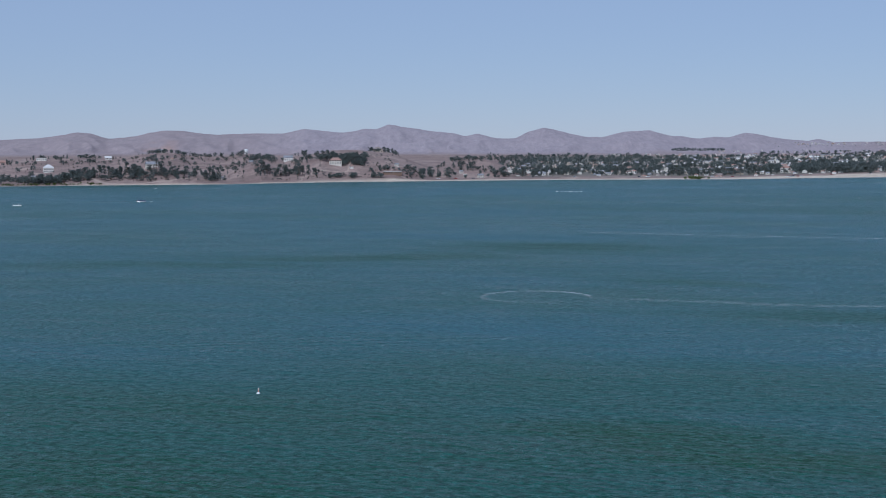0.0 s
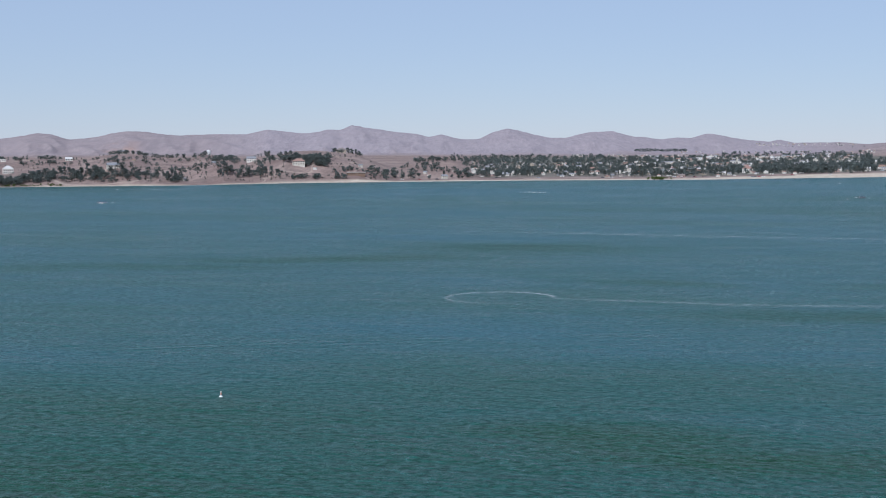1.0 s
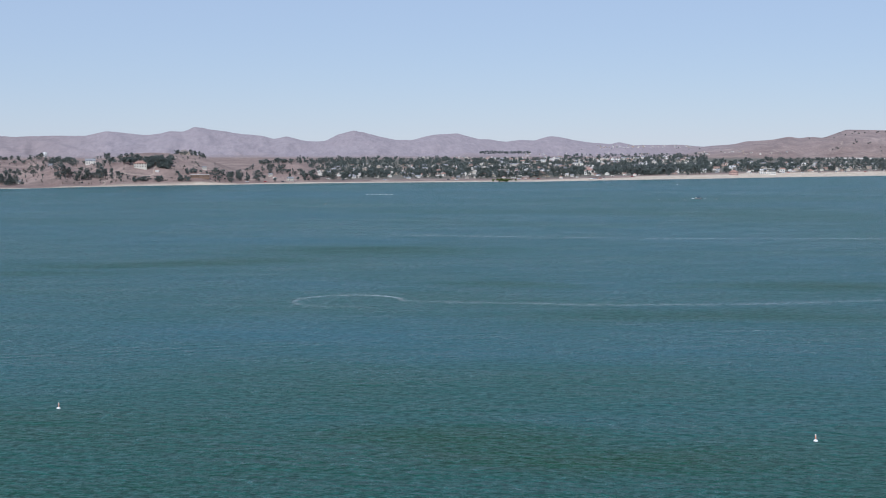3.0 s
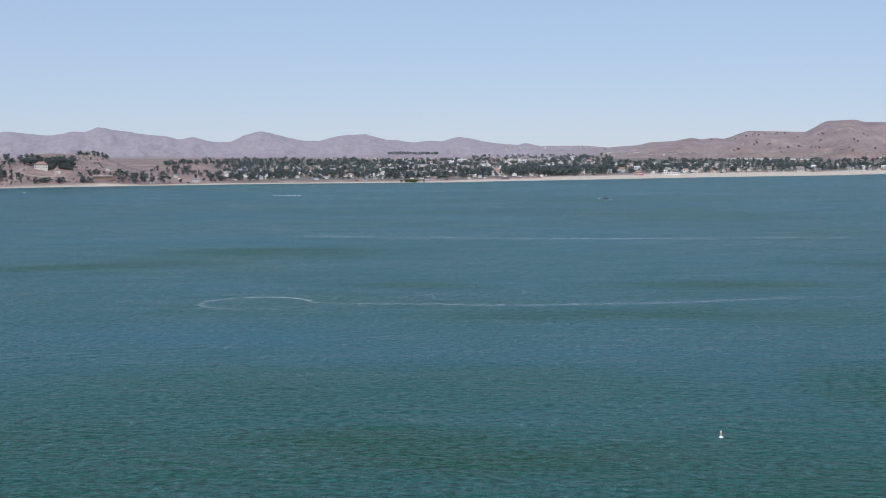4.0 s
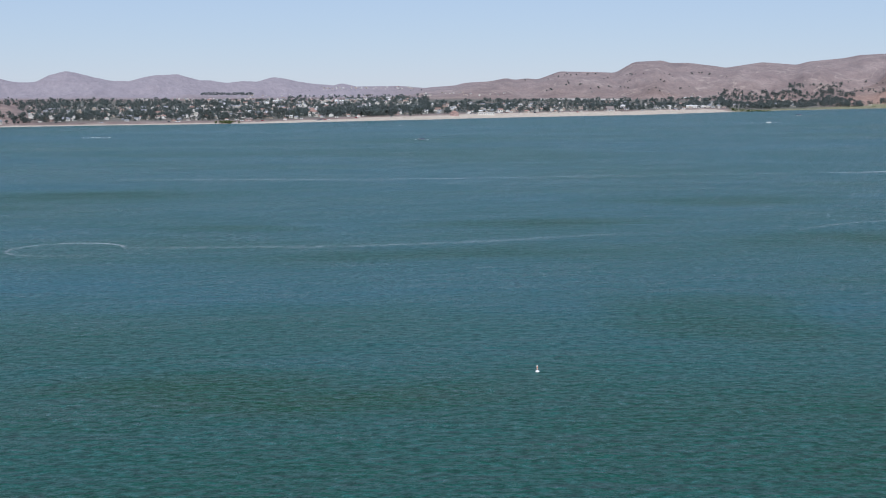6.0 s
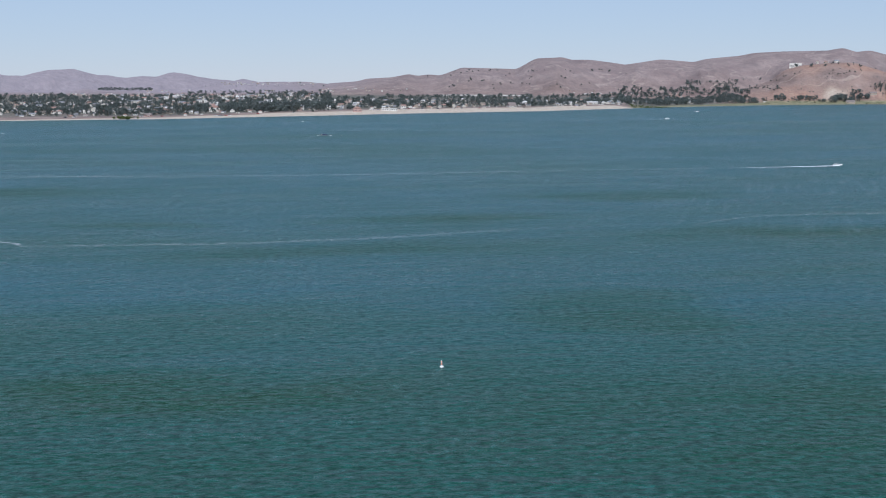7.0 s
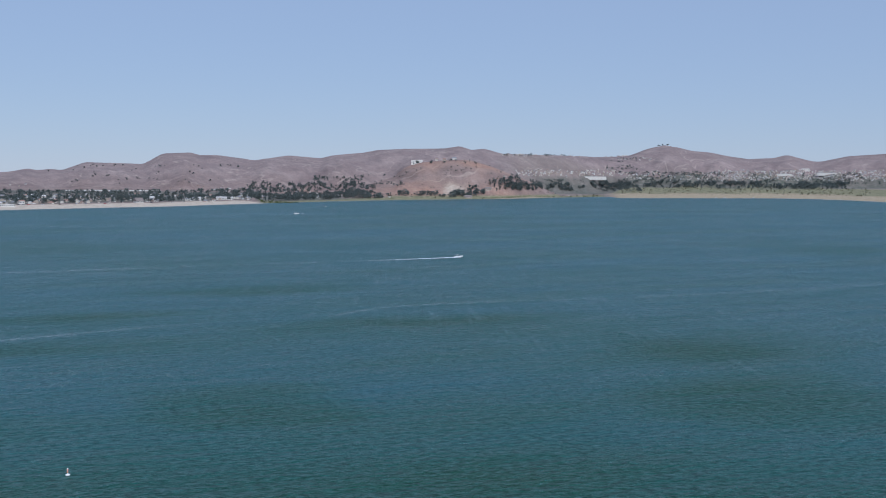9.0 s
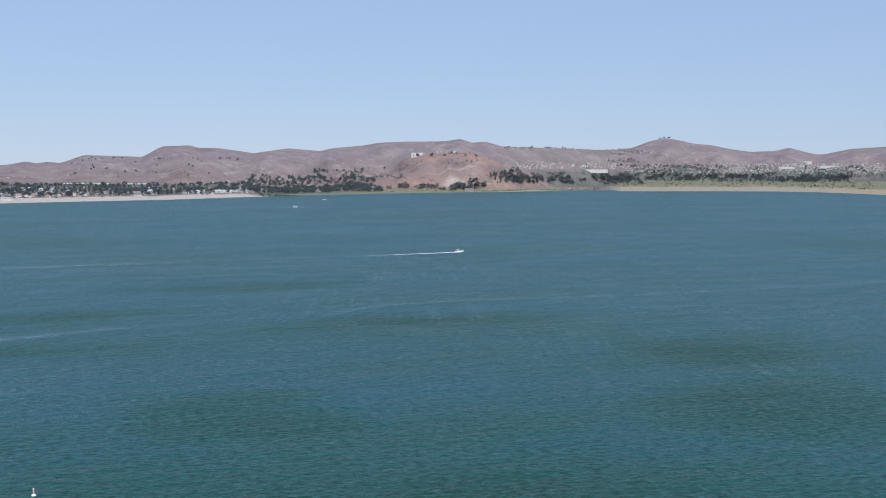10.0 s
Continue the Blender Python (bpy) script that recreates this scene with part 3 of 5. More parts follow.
def speedboat(az, dist, heading, label="white speedboat with a pale canopy running over the lake"):
    ob = empty("speedboat", label, "boat", "boats on the lake")
    part("hull", loft(hull_sections(6.8, 2.4, 0.95, 0.35, 0.35)), WHITE, ob)
    part("stripe", loft([[(x, s * (y * 1.012), z * 0.8 + (0 if k else 0.12)) for k, (x, y, z) in enumerate(((sec[0][0], abs(sec[0][1]), sec[0][2]), (sec[0][0], abs(sec[1][1]), sec[0][2] * 0.9)))
                          for s in (1, -1)] for sec in hull_sections(6.7, 2.4, 0.95, 0.35, 0.35)]), NAVY, ob, "dark blue stripe")
    for x, y in ((-1.6, -0.6), (-1.6, 0.6), (-0.2, -0.6), (-0.2, 0.6)):
        b = bmesh.new()
        box(b, x - 0.3, x + 0.3, y - 0.28, y + 0.28, 0.95, 1.25)
        box(b, x - 0.36, x - 0.24, y - 0.28, y + 0.28, 1.2, 1.65)
        part("seat", b, CANVAS, ob, "pale vinyl seat")
    part("windscreen", loft([[(0.6, -1.0, 1.0), (0.63, -1.0, 1.0), (0.25, -0.85, 1.55), (0.22, -0.85, 1.55)], [(1.1, 0, 1.05), (1.13, 0, 1.05), (0.7, 0, 1.6), (0.67, 0, 1.6)],
                             [(0.6, 1.0, 1.0), (0.63, 1.0, 1.0), (0.25, 0.85, 1.55), (0.22, 0.85, 1.55)]]), GLASS, ob, "tinted windscreen")
    part("canopy", loft([[(x, -1.1, 2.25), (x, -0.6, 2.36), (x, 0.6, 2.36), (x, 1.1, 2.25), (x, 0.6, 2.31), (x, -0.6, 2.31)] for x in (-2.0, -1.0, 0.3)]), CANVAS, ob, "pale canvas canopy")
    for x in (-1.9, 0.2):
        for y in (-1.05, 1.05):
            part("pole", rod(bmesh.new(), (x * 0.7, y, 0.95), (x, y, 2.27), 0.025), STEEL, ob, "steel pole")
    b = box(bmesh.new(), -3.5, -3.05, -0.22, 0.22, 0.3, 1.35)
    bmesh.ops.bevel(b, geom=b.edges[:], offset=0.08, segments=2, affect="EDGES")
    part("outboard_motor", b, BLACK, ob, "black outboard motor")
    ob.matrix_basis = pose(dist * math.sin(radians(az)), dist * math.cos(radians(az)), 0.05, 0, -3, heading) @ Matrix.Diagonal((1, 1, 0.78, 1))
    return ob


def pontoon_boat(az, dist, heading, dark=True, length=8.0):
    ob = empty("pontoon_boat", "flat pontoon boat with a dark canopy lying on the lake" if dark else "white pontoon boat with a pale canopy on the lake", "boat", "boats on the lake")
    h = length / 2
    for y in (-0.9, 0.9):
        part("pontoon", loft([[(x, y + r * math.cos(k * math.tau / 10), 0.05 + r * math.sin(k * math.tau / 10)) for k in range(10)] for x, r in ((-h, 0.25), (-h + 0.3, 0.33), (h - 0.8, 0.33), (h, 0.08))]), STEEL, ob)
    part("deck", box(bmesh.new(), -h, h - 0.4, -1.25, 1.25, 0.4, 0.52), WALLS["tan"], ob, "tan deck")
    for y0, y1 in ((-1.25, -1.19), (1.19, 1.25)):
        part("railing", box(bmesh.new(), -h + 0.3, h - 0.6, y0, y1, 0.56, 1.2), NAVY if dark else WHITE, ob)
    for x in (-h + 0.6, h - 2.0):
        b = box(bmesh.new(), x, x + 0.6, -1.1, 1.1, 0.52, 0.95)
        box(b, x - 0.1, x + 0.06, -1.1, 1.1, 0.9, 1.4)
        part("bench", b, CANVAS, ob)
    for x in (-h + 0.8, 0.8):
        for y in (-1.15, 1.15):
            part("pole", rod(bmesh.new(), (x, y, 0.5), (x, y, 2.5), 0.03), STEEL, ob)
    part("canopy", loft([[(x, -1.3, 2.45), (x, -0.7, 2.6), (x, 0.7, 2.6), (x, 1.3, 2.45), (x, 0.7, 2.54), (x, -0.7, 2.54)] for x in (-h + 0.5, -0.8, 1.2)]), NAVY if dark else CANVAS, ob)
    b = box(bmesh.new(), -h - 0.4, -h, -0.2, 0.2, 0.2, 1.1)
    bmesh.ops.bevel(b, geom=b.edges[:], offset=0.06, segments=1, affect="EDGES")
    part("outboard_motor", b, BLACK, ob)
    ob.matrix_basis = pose(dist * math.sin(radians(az)), dist * math.cos(radians(az)), 0, 0, 0, heading)
    return ob


def small_boat(az, dist, heading):
    ob = empty("small_boat", "small open white boat low on the lake", "boat", "boats on the lake")
    part("hull", loft(hull_sections(3.4, 1.3, 0.55, 0.15, 0.2)), WHITE, ob)
    b = box(bmesh.new(), -0.7, 0.5, -0.22, 0.22, 0.55, 0.85)
    bmesh.ops.bevel(b, geom=b.edges[:], offset=0.08, segments=2, affect="EDGES")
    part("seat", b, NAVY, ob, "dark seat")
    part("handlebar", rod(bmesh.new(), (0.6, -0.35, 1.05), (0.6, 0.35, 1.05), 0.04), BLACK, ob)
    part("console", rod(bmesh.new(), (0.75, 0, 0.5), (0.6, 0, 1.05), 0.12, 0.07), WHITE, ob)
    ob.matrix_basis = pose(dist * math.sin(radians(az)), dist * math.cos(radians(az)), 0, 0, 0, heading) @ Matrix.Scale(0.7, 4)
    return ob


speedboat(42.95, 787, -8)
pontoon_boat(-13.55, 1092, 4)
pontoon_boat(20.16, 1163, 8, True, 6.5)
pontoon_boat(35.6, 1704, -20, False, 7.5)
pontoon_boat(36.89, 2151, -30, True, 9.0)
speedboat(-18.78, 1048, 200, "white speedboat with a pale canopy lying on the lake")
for az, dist, turn in ((5.2, 1255, 20), (5.42, 1252, 60), (5.6, 1258, -10), (5.78, 1250, -10), (5.9, 1256, 30), (6.08, 1248, 0), (6.3, 1252, 15), (20.45, 1158, 30), (19.9, 1165, 15), (-13.1, 1090, 60), (34.9, 1700, 10), (35.3, 1695, 80), (35.9, 1708, 0),
                       (-12.9, 1400, 0), (-5.6, 1400, 5), (19.2, 1560, 10)):
    small_boat(az, dist, turn)


def wake(points, widths, covers, label, rise=0.05):
    """A foam track on the water: a smooth ribbon through the points."""
    pts = []
    for k in range(len(points) - 1):
        steps = max(2, int((Vector(points[k + 1]) - Vector(points[k])).length / 4))
        for s in range(steps + (k == len(points) - 2)):
            f = s / steps
            p = [points[max(0, min(len(points) - 1, k + i))] for i in (-1, 0, 1, 2)]
            c = [0.5 * (2 * p[1][i] + (p[2][i] - p[0][i]) * f + (2 * p[0][i] - 5 * p[1][i] + 4 * p[2][i] - p[3][i]) * f * f + (3 * p[1][i] - p[0][i] - 3 * p[2][i] + p[3][i]) * f ** 3) for i in (0, 1)]
            pts.append((Vector(c), widths[k] * (1 - f) + widths[k + 1] * f, covers[k] * (1 - f) + covers[k + 1] * f))
    verts, faces, cover = [], [], []
    for k, (p, w, c) in enumerate(pts):
        q, o = pts[min(k + 1, len(pts) - 1)][0], pts[max(k - 1, 0)][0]
        side = Vector((-(q - o).y, (q - o).x)).normalized()
        for s, e in ((-1, 0), (-0.5, 0.7), (0, 1), (0.5, 0.7), (1, 0)):
            v = p + side * s * w / 2
            verts.append((v.x, v.y, 0.03 + rise * c * c * e))
            cover.append(c * e)
        if k:
            b = 5 * k
            faces += [(b - 5 + i, b - 4 + i, b + i + 1, b + i) for i in range(4)]
    ob = mesh_object("boat_wake", verts, faces, FOAM, True)
    at = ob.data.attributes.new("cover", "FLOAT", "POINT")
    at.data.foreach_set("value", cover)
    return tagged(ob, label, "wake", kind="stuff")


wake([(536, 574), (525, 575.5), (508, 578.5), (470, 586), (440, 592), (366, 609), (244, 629), (148, 660), (70, 689), (-60, 735)], [4, 7, 6.5, 5.5, 6, 7, 8, 8, 8, 8],
     [1.0, 1.0, 0.85, 0.55, 0.46, 0.46, 0.50, 0.50, 0.46, 0.30], "white foam track behind the running speedboat", 0.5)
RING = [(30 + 17.5 * math.cos(radians(a)), 399 + 15 * math.sin(radians(a))) for a in range(-10, 320, 22)]
wake(RING, [3.4] * len(RING), [0.48, 0.54, 0.58, 0.60, 0.60, 0.58, 0.56, 0.54, 0.52, 0.48, 0.45, 0.42, 0.38, 0.36, 0.34][:len(RING)], "thin foam ring left by a turning boat")
wake([(47, 396), (80, 385), (108, 376), (157, 370), (204, 372), (250, 368)], [6, 8, 10, 10, 9, 8], [0.38, 0.40, 0.40, 0.40, 0.36, 0.30], "faint foam line fading on the water")
wake([(270, 358), (290, 367), (316, 371), (359, 359), (424, 333), (536, 309), (640, 285)], [4, 6, 7, 8, 10, 12, 12], [0.34, 0.40, 0.40, 0.39, 0.38, 0.38, 0.34], "pale curved foam line across the lake")
wake([(-240, 1372), (-300, 1366)], [5, 5], [0.8, 0.5], "short white wake near the shore")


# ---- buildings ----
def house(name, w, d, h, wall, roof, label, category="house", group="", pitch=0.32, hip=False, flat=False, cols=3, storeys=1, chimney=False, garage=False, ell=0.0):
    """A house with its front towards -y."""
    ob = empty(name, label, category, group)
    b = box(bmesh.new(), -w / 2, w / 2, -d / 2, d / 2, -max(2.0, d * 0.3), h)
    if not flat and not hip:
        for s in (-1, 1):
            x = s * w / 2
            v = [b.verts.new(p) for p in ((x, -d / 2, h), (x, d / 2, h), (x, 0, h + d / 2 * pitch * 2), (x - s * 0.2, -d / 2, h), (x - s * 0.2, d / 2, h), (x - s * 0.2, 0, h + d / 2 * pitch * 2))]
            for f in ((0, 1, 2), (5, 4, 3), (0, 2, 5, 3), (1, 4, 5, 2)):
                b.faces.new([v[i] for i in f])
    if ell:
        box(b, -w / 2 - 0.01, -w / 2 + w * 0.42, -d / 2 - ell, -d / 2 + 0.1, -2.0, h)
    bmesh.ops.recalc_face_normals(b, faces=b.faces)
    part("wall", b, WALLS[wall], ob)
    rise, o = d * pitch, 0.45
    b = bmesh.new()
    if flat:
        box(b, -w / 2 - 0.15, w / 2 + 0.15, -d / 2 - 0.15, d / 2 + 0.15, h, h + 0.35)
    else:
        e = d / 2 if hip else -o
        for z in (0.0, 0.16):
            lo = h - o * pitch * 2 * 0.9 + z
            v = [b.verts.new(p) for p in ((-w / 2 - o, -d / 2 - o, lo), (w / 2 + o, -d / 2 - o, lo), (w / 2 + o, d / 2 + o, lo), (-w / 2 - o, d / 2 + o, lo), (-w / 2 + e, 0, h + rise + z), (w / 2 - e, 0, h + rise + z))]
            for f in ((0, 1, 5, 4), (2, 3, 4, 5), (1, 2, 5), (3, 0, 4)):
                if hip or len(f) == 4 or z == 0:
                    b.faces.new([v[i] for i in f])
        if ell:
            x0, x1, y0 = -w / 2 - o, -w / 2 + w * 0.42 + o, -d / 2 - ell - o
            lo, xm = h - 0.2, -w / 2 + w * 0.21
            v = [b.verts.new(p) for p in ((x0, y0, lo), (xm, y0, h + rise * 0.8), (x1, y0, lo), (x0, 0, lo), (xm, 0, h + rise * 0.8), (x1, 0, lo))]
            for f in ((0, 1, 4, 3), (1, 2, 5, 4), (0, 2, 1)):
                b.faces.new([v[i] for i in f])
    part("roof", b, ROOFS[roof], ob)
    front = -d / 2
    for s in range(storeys):
        z0 = 0.9 + s * 2.8
        for k in range(cols):
            x = (k + 0.5) / cols * w - w / 2
            if ell and x < -w / 2 + w * 0.42:
                y = front - ell
            else:
                y = front
            if s == 0 and k == cols // 2:
                part("door", box(bmesh.new(), x - 0.5, x + 0.5, y - 0.06, y + 0.05, 0, 2.05), ROOFS["brown"], ob, "brown front door")
            else:
                part("window", box(bmesh.new(), x - 0.75, x + 0.75, y - 0.05, y + 0.05, z0, z0 + 1.25), GLASS, ob)
    for s in (-1, 1):
        part("window", box(bmesh.new(), s * w / 2 - 0.05, s * w / 2 + 0.05, -0.7, 0.7, 0.9, 2.1), GLASS, ob)
    if chimney:
        part("chimney", box(bmesh.new(), w * 0.2, w * 0.2 + 0.8, 0.4, 1.1, h, h + rise + 1.0), WALLS["pink"], ob, "brick chimney")
    if garage:
        part("garage_door", box(bmesh.new(), w / 2 - 4.2, w / 2 - 0.6, front - 0.07, front + 0.05, 0, 2.2), WALLS["white"], ob, "white garage door")
    return ob


def stand(ob, az, dist, turn=0.0, scale=1.0, lift=0.0):
    p = spot(az, dist)
    ob.matrix_basis = pose(p.x, p.y, p.z + lift, 0, 0, -az + turn) @ Matrix.Scale(scale, 4)
    return ob


def sight(az, el, near, far):
    """The distance at which a line of sight from the eye first meets the land."""
    line = LAND[int(round((az + 24) / 0.1))]
    hit = np.nonzero((line >= 50 + LAND_R * math.tan(radians(el))) & (LAND_R >= near) & (LAND_R <= far))[0]
    return float(LAND_R[hit[0]]) if len(hit) else float(far)


OCCUPIED = {}


def taken(x, y, gap):
    i, j = int(x // 60), int(y // 60)
    return any((x - a) ** 2 + (y - b) ** 2 < (gap + g) ** 2 for u in (i - 1, i, i + 1) for v in (j - 1, j, j + 1) for a, b, g in OCCUPIED.get((u, v), ()))


def occupy(x, y, gap):
    OCCUPIED.setdefault((int(x // 60), int(y // 60)), []).append((x, y, gap))


def landmark(ob, az, dist, turn=0.0, gap=10):
    stand(ob, az, dist, turn)
    p = spot(az, dist)
    occupy(p.x, p.y, gap)
    return ob


# landmarks
landmark(house("mansion", 13, 10, 6.5, "white", "pale", "large white mansion with a pale roof on the lower slope", pitch=0.4, hip=True, cols=5, storeys=2), -17.43, sight(-17.43, -1.28, 1560, 2100), 8, 16)
landmark(house("house", 15, 8, 3.6, "white", "pale", "long white house on the hill crest", flat=True, cols=5), -17.7, sight(-17.7, -0.78, 1600, 2080), -5, 12)
landmark(house("house", 13, 9, 4.6, "white", "grey", "white two-storey house among hillside trees", cols=4, storeys=2), -7.0, sight(-7.0, -0.85, 1600, 2080), 5, 12)
landmark(house("villa", 16, 10, 5.2, "cream", "tile", "cream villa with a terracotta roof in a dark grove", hip=True, cols=5, storeys=2, chimney=True), -4.88, sight(-4.88, -1.06, 1600, 2080), 0, 9)
landmark(house("house", 16, 10, 5, "tan", "brown", "tan house on top of the bare knoll", hip=True, cols=4, storeys=1), -2.95, 2060, 0, 10)
landmark(house("house", 14, 9, 3.5, "cream", "grey", "cream house low on the dry slope", cols=4, garage=True), -13.05, sight(-13.05, -1.15, 1560, 2080), 12, 10)
landmark(house("house", 11, 8, 3.2, "white", "grey", "white house on the hilltop between trees", cols=4), -12.6, 2070, 0, 10)
landmark(house("house", 10, 8, 3.0, "white", "pale", "white house with a pale roof on the crest", cols=4), -14.9, 2050, 6, 10)
landmark(house("house", 12, 8, 4, "pink", "tile", "dark red-roofed house on the crest", cols=3), -19.35, 2040, 0, 10)
landmark(house("lake_house", 24, 8, 3.0, "brown", "pale", "long low brown house behind the beach", flat=True, cols=8), -2.3, 1625, 2, 18)
landmark(house("town_hall", 15, 11, 6.5, "white", "tile", "large white building with a red roof above the beach", hip=True, cols=5, storeys=2), 15.28, 1905, 0, 18)
landmark(house("restaurant", 13, 10, 4.5, "pink", "tile", "pink building with a red tiled roof on the beach", hip=True, cols=6, storeys=2), 21.65, 1925, 4, 16)
landmark(house("pavilion", 25, 9, 3, "white", "pale", "long white pavilion behind the beach", flat=True, cols=9), 23.1, 1975, 0, 20)
landmark(house("lodge", 14, 10, 3, "white", "brown", "white lodge with a steep brown gable on the beach", pitch=0.5, cols=5), 28.64, 2175, 30, 16)
landmark(house("shed", 32, 10, 4, "white", "pale", "long white shed with a pale roof between trees", pitch=0.15, cols=10), 32.4, 2440, 0, 26)
landmark(house("castle_house", 30, 11, 9.5, "white", "pale", "white castle-like house with battlements on the hilltop", "house", flat=True, cols=8, storeys=2), 41.05, 3325, 0, 16)
landmark(house("house", 10, 8, 3.5, "tan", "tile", "tan house with a red roof on the hilltop", hip=True, cols=3), 42.3, 3325, 0, 9)
landmark(house("house", 11, 8, 4, "white", "grey", "small white house on the bare hilltop", cols=3), 42.75, 3330, 10, 9)
landmark(house("tower_house", 6, 6, 7, "cream", "tile", "narrow cream tower house on the hilltop", hip=True, cols=2, storeys=2), 41.95, 3330, 0, 9)
landmark(house("barn", 18, 10, 4, "tan", "brown", "tan barn on the grassy shore", cols=6), 43.4, 2985, 0, 18)
landmark(house("barn", 15, 9, 3.5, "tan", "brown", "tan barn on the grassy shore", cols=5), 44.3, 3060, 8, 18)


def warehouse(az, dist, w, h, turn=0, label="long white flat-roofed warehouse behind the trees"):
    ob = house("warehouse", w, 15, h, "white", "pale", label, "warehouse", "white sheds", flat=True, cols=max(4, int(w / 10)))
    return landmark(ob, az, dist, turn, 40)


warehouse(48.85, sight(48.85, 0.02, 3500, 4400), 112, 6.5)
warehouse(57.4, sight(57.4, 0.16, 3600, 4500), 46, 4.5)
warehouse(59.2, sight(59.2, 0.22, 3600, 4500), 60, 5)
warehouse(58.3, sight(58.3, 0.40, 3600, 4500), 26, 5)


def water_tank(az, dist):
    ob = empty("water_tank", "white steel water tank on the hilltop", "water tank")
    part("shell", lathe([(3.4, -1.5), (3.4, 7.2), (3.3, 7.4)], 28), WHITE, ob)
    part("roof", lathe([(3.5, 7.4), (2.0, 7.9), (0.3, 8.2)], 28), WHITE, ob)
    part("ladder", box(bmesh.new(), -0.25, 0.25, -3.6, -3.42, 0, 7.4), STEEL, ob, "steel ladder")
    part("vent", lathe([(0.3, 8.1), (0.3, 8.6), (0.5, 8.65), (0.1, 8.9)], 12), STEEL, ob)
    return landmark(ob, az, dist, 0, 8)


water_tank(-8.88, 2075)

STYLES = [
    house("house", 13, 9, 3.2, "white", "grey", "white single-storey house with a grey gable roof", group="town houses", cols=4, garage=True),
    house("house", 12, 9, 3.2, "cream", "brown", "cream stucco house with a brown gable roof", group="town houses", cols=4, chimney=True),
    house("house", 14, 10, 3.4, "tan", "tile", "tan house with a hipped terracotta roof", group="town houses", hip=True, cols=4, garage=True),
    house("house", 11, 9, 5.8, "white", "tile", "white two-storey house with a terracotta roof", group="town houses", hip=True, cols=3, storeys=2),
    house("house", 13, 8, 3.2, "grey", "grey", "grey clapboard house with a grey roof", group="town houses", cols=4, ell=3.0),
    house("trailer_home", 15, 5, 3.0, "white", "pale", "long white trailer home with a flat pale roof", group="town houses", flat=True, cols=5),
    house("house", 12, 9, 5.8, "cream", "grey", "cream two-storey house with a grey roof", group="town houses", cols=3, storeys=2, chimney=True),
    house("house", 14, 9, 3.2, "pink", "brown", "pinkish house with a brown roof and a front wing", group="town houses", cols=4, ell=3.5),
    house("trailer_home", 11, 6, 2.9, "white", "pale", "white motor home with a pale roof", group="town houses", flat=True, cols=3),
]


def town_sites(count, zones, seed, gap):
    """Places for houses: zones of azimuth and depth behind the shore, weighted by their last number."""
    pick = random.Random(seed)
    weights = [z[4] for z in zones]
    out, tries = [], 0
    while len(out) < count and tries < count * 40:
        tries += 1
        a0, a1, d0, d1, _ = pick.choices(zones, weights)[0]
        az = pick.uniform(a0, a1)
        dist = shore(az) + d0 + (d1 - d0) * pick.random() ** 1.3
        x, y = dist * math.sin(radians(az)), dist * math.cos(radians(az))
        if not taken(x, y, gap):
            occupy(x, y, gap)
            out.append((az, dist, pick))
    return out


used = set()
TOWN = [(0.3, 3, 50, 130, 8), (3, 10, 55, 260, 22), (3, 13, 260, 700, 14), (10, 20, 60, 250, 34), (10, 20, 250, 900, 70), (13, 20, 900, 1400, 26), (20, 28, 75, 250, 26), (20, 33, 200, 520, 26),
        (28, 34, 90, 240, 14), (-12, -1, 45, 330, 9), (-19, -12, 60, 380, 6), (33, 37.5, 160, 420, 10), (38, 40.5, 110, 200, 3), (45, 48.5, 120, 420, 12), (34, 36.5, 420, 800, 6)]
for az, dist, pick in town_sites(285, TOWN, 11, 8.5):
    k = pick.randrange(len(STYLES))
    turn = pick.choice((0, 0, 0, 90, 180)) + pick.uniform(-25, 25)
    p = spot(az, dist)
    if k in used:
        copy_thing(STYLES[k], pose(p.x, p.y, p.z, 0, 0, -az + turn) @ Matrix.Scale(0.66, 4))
    else:
        stand(STYLES[k], az, dist, turn, 0.66)
        used.add(k)


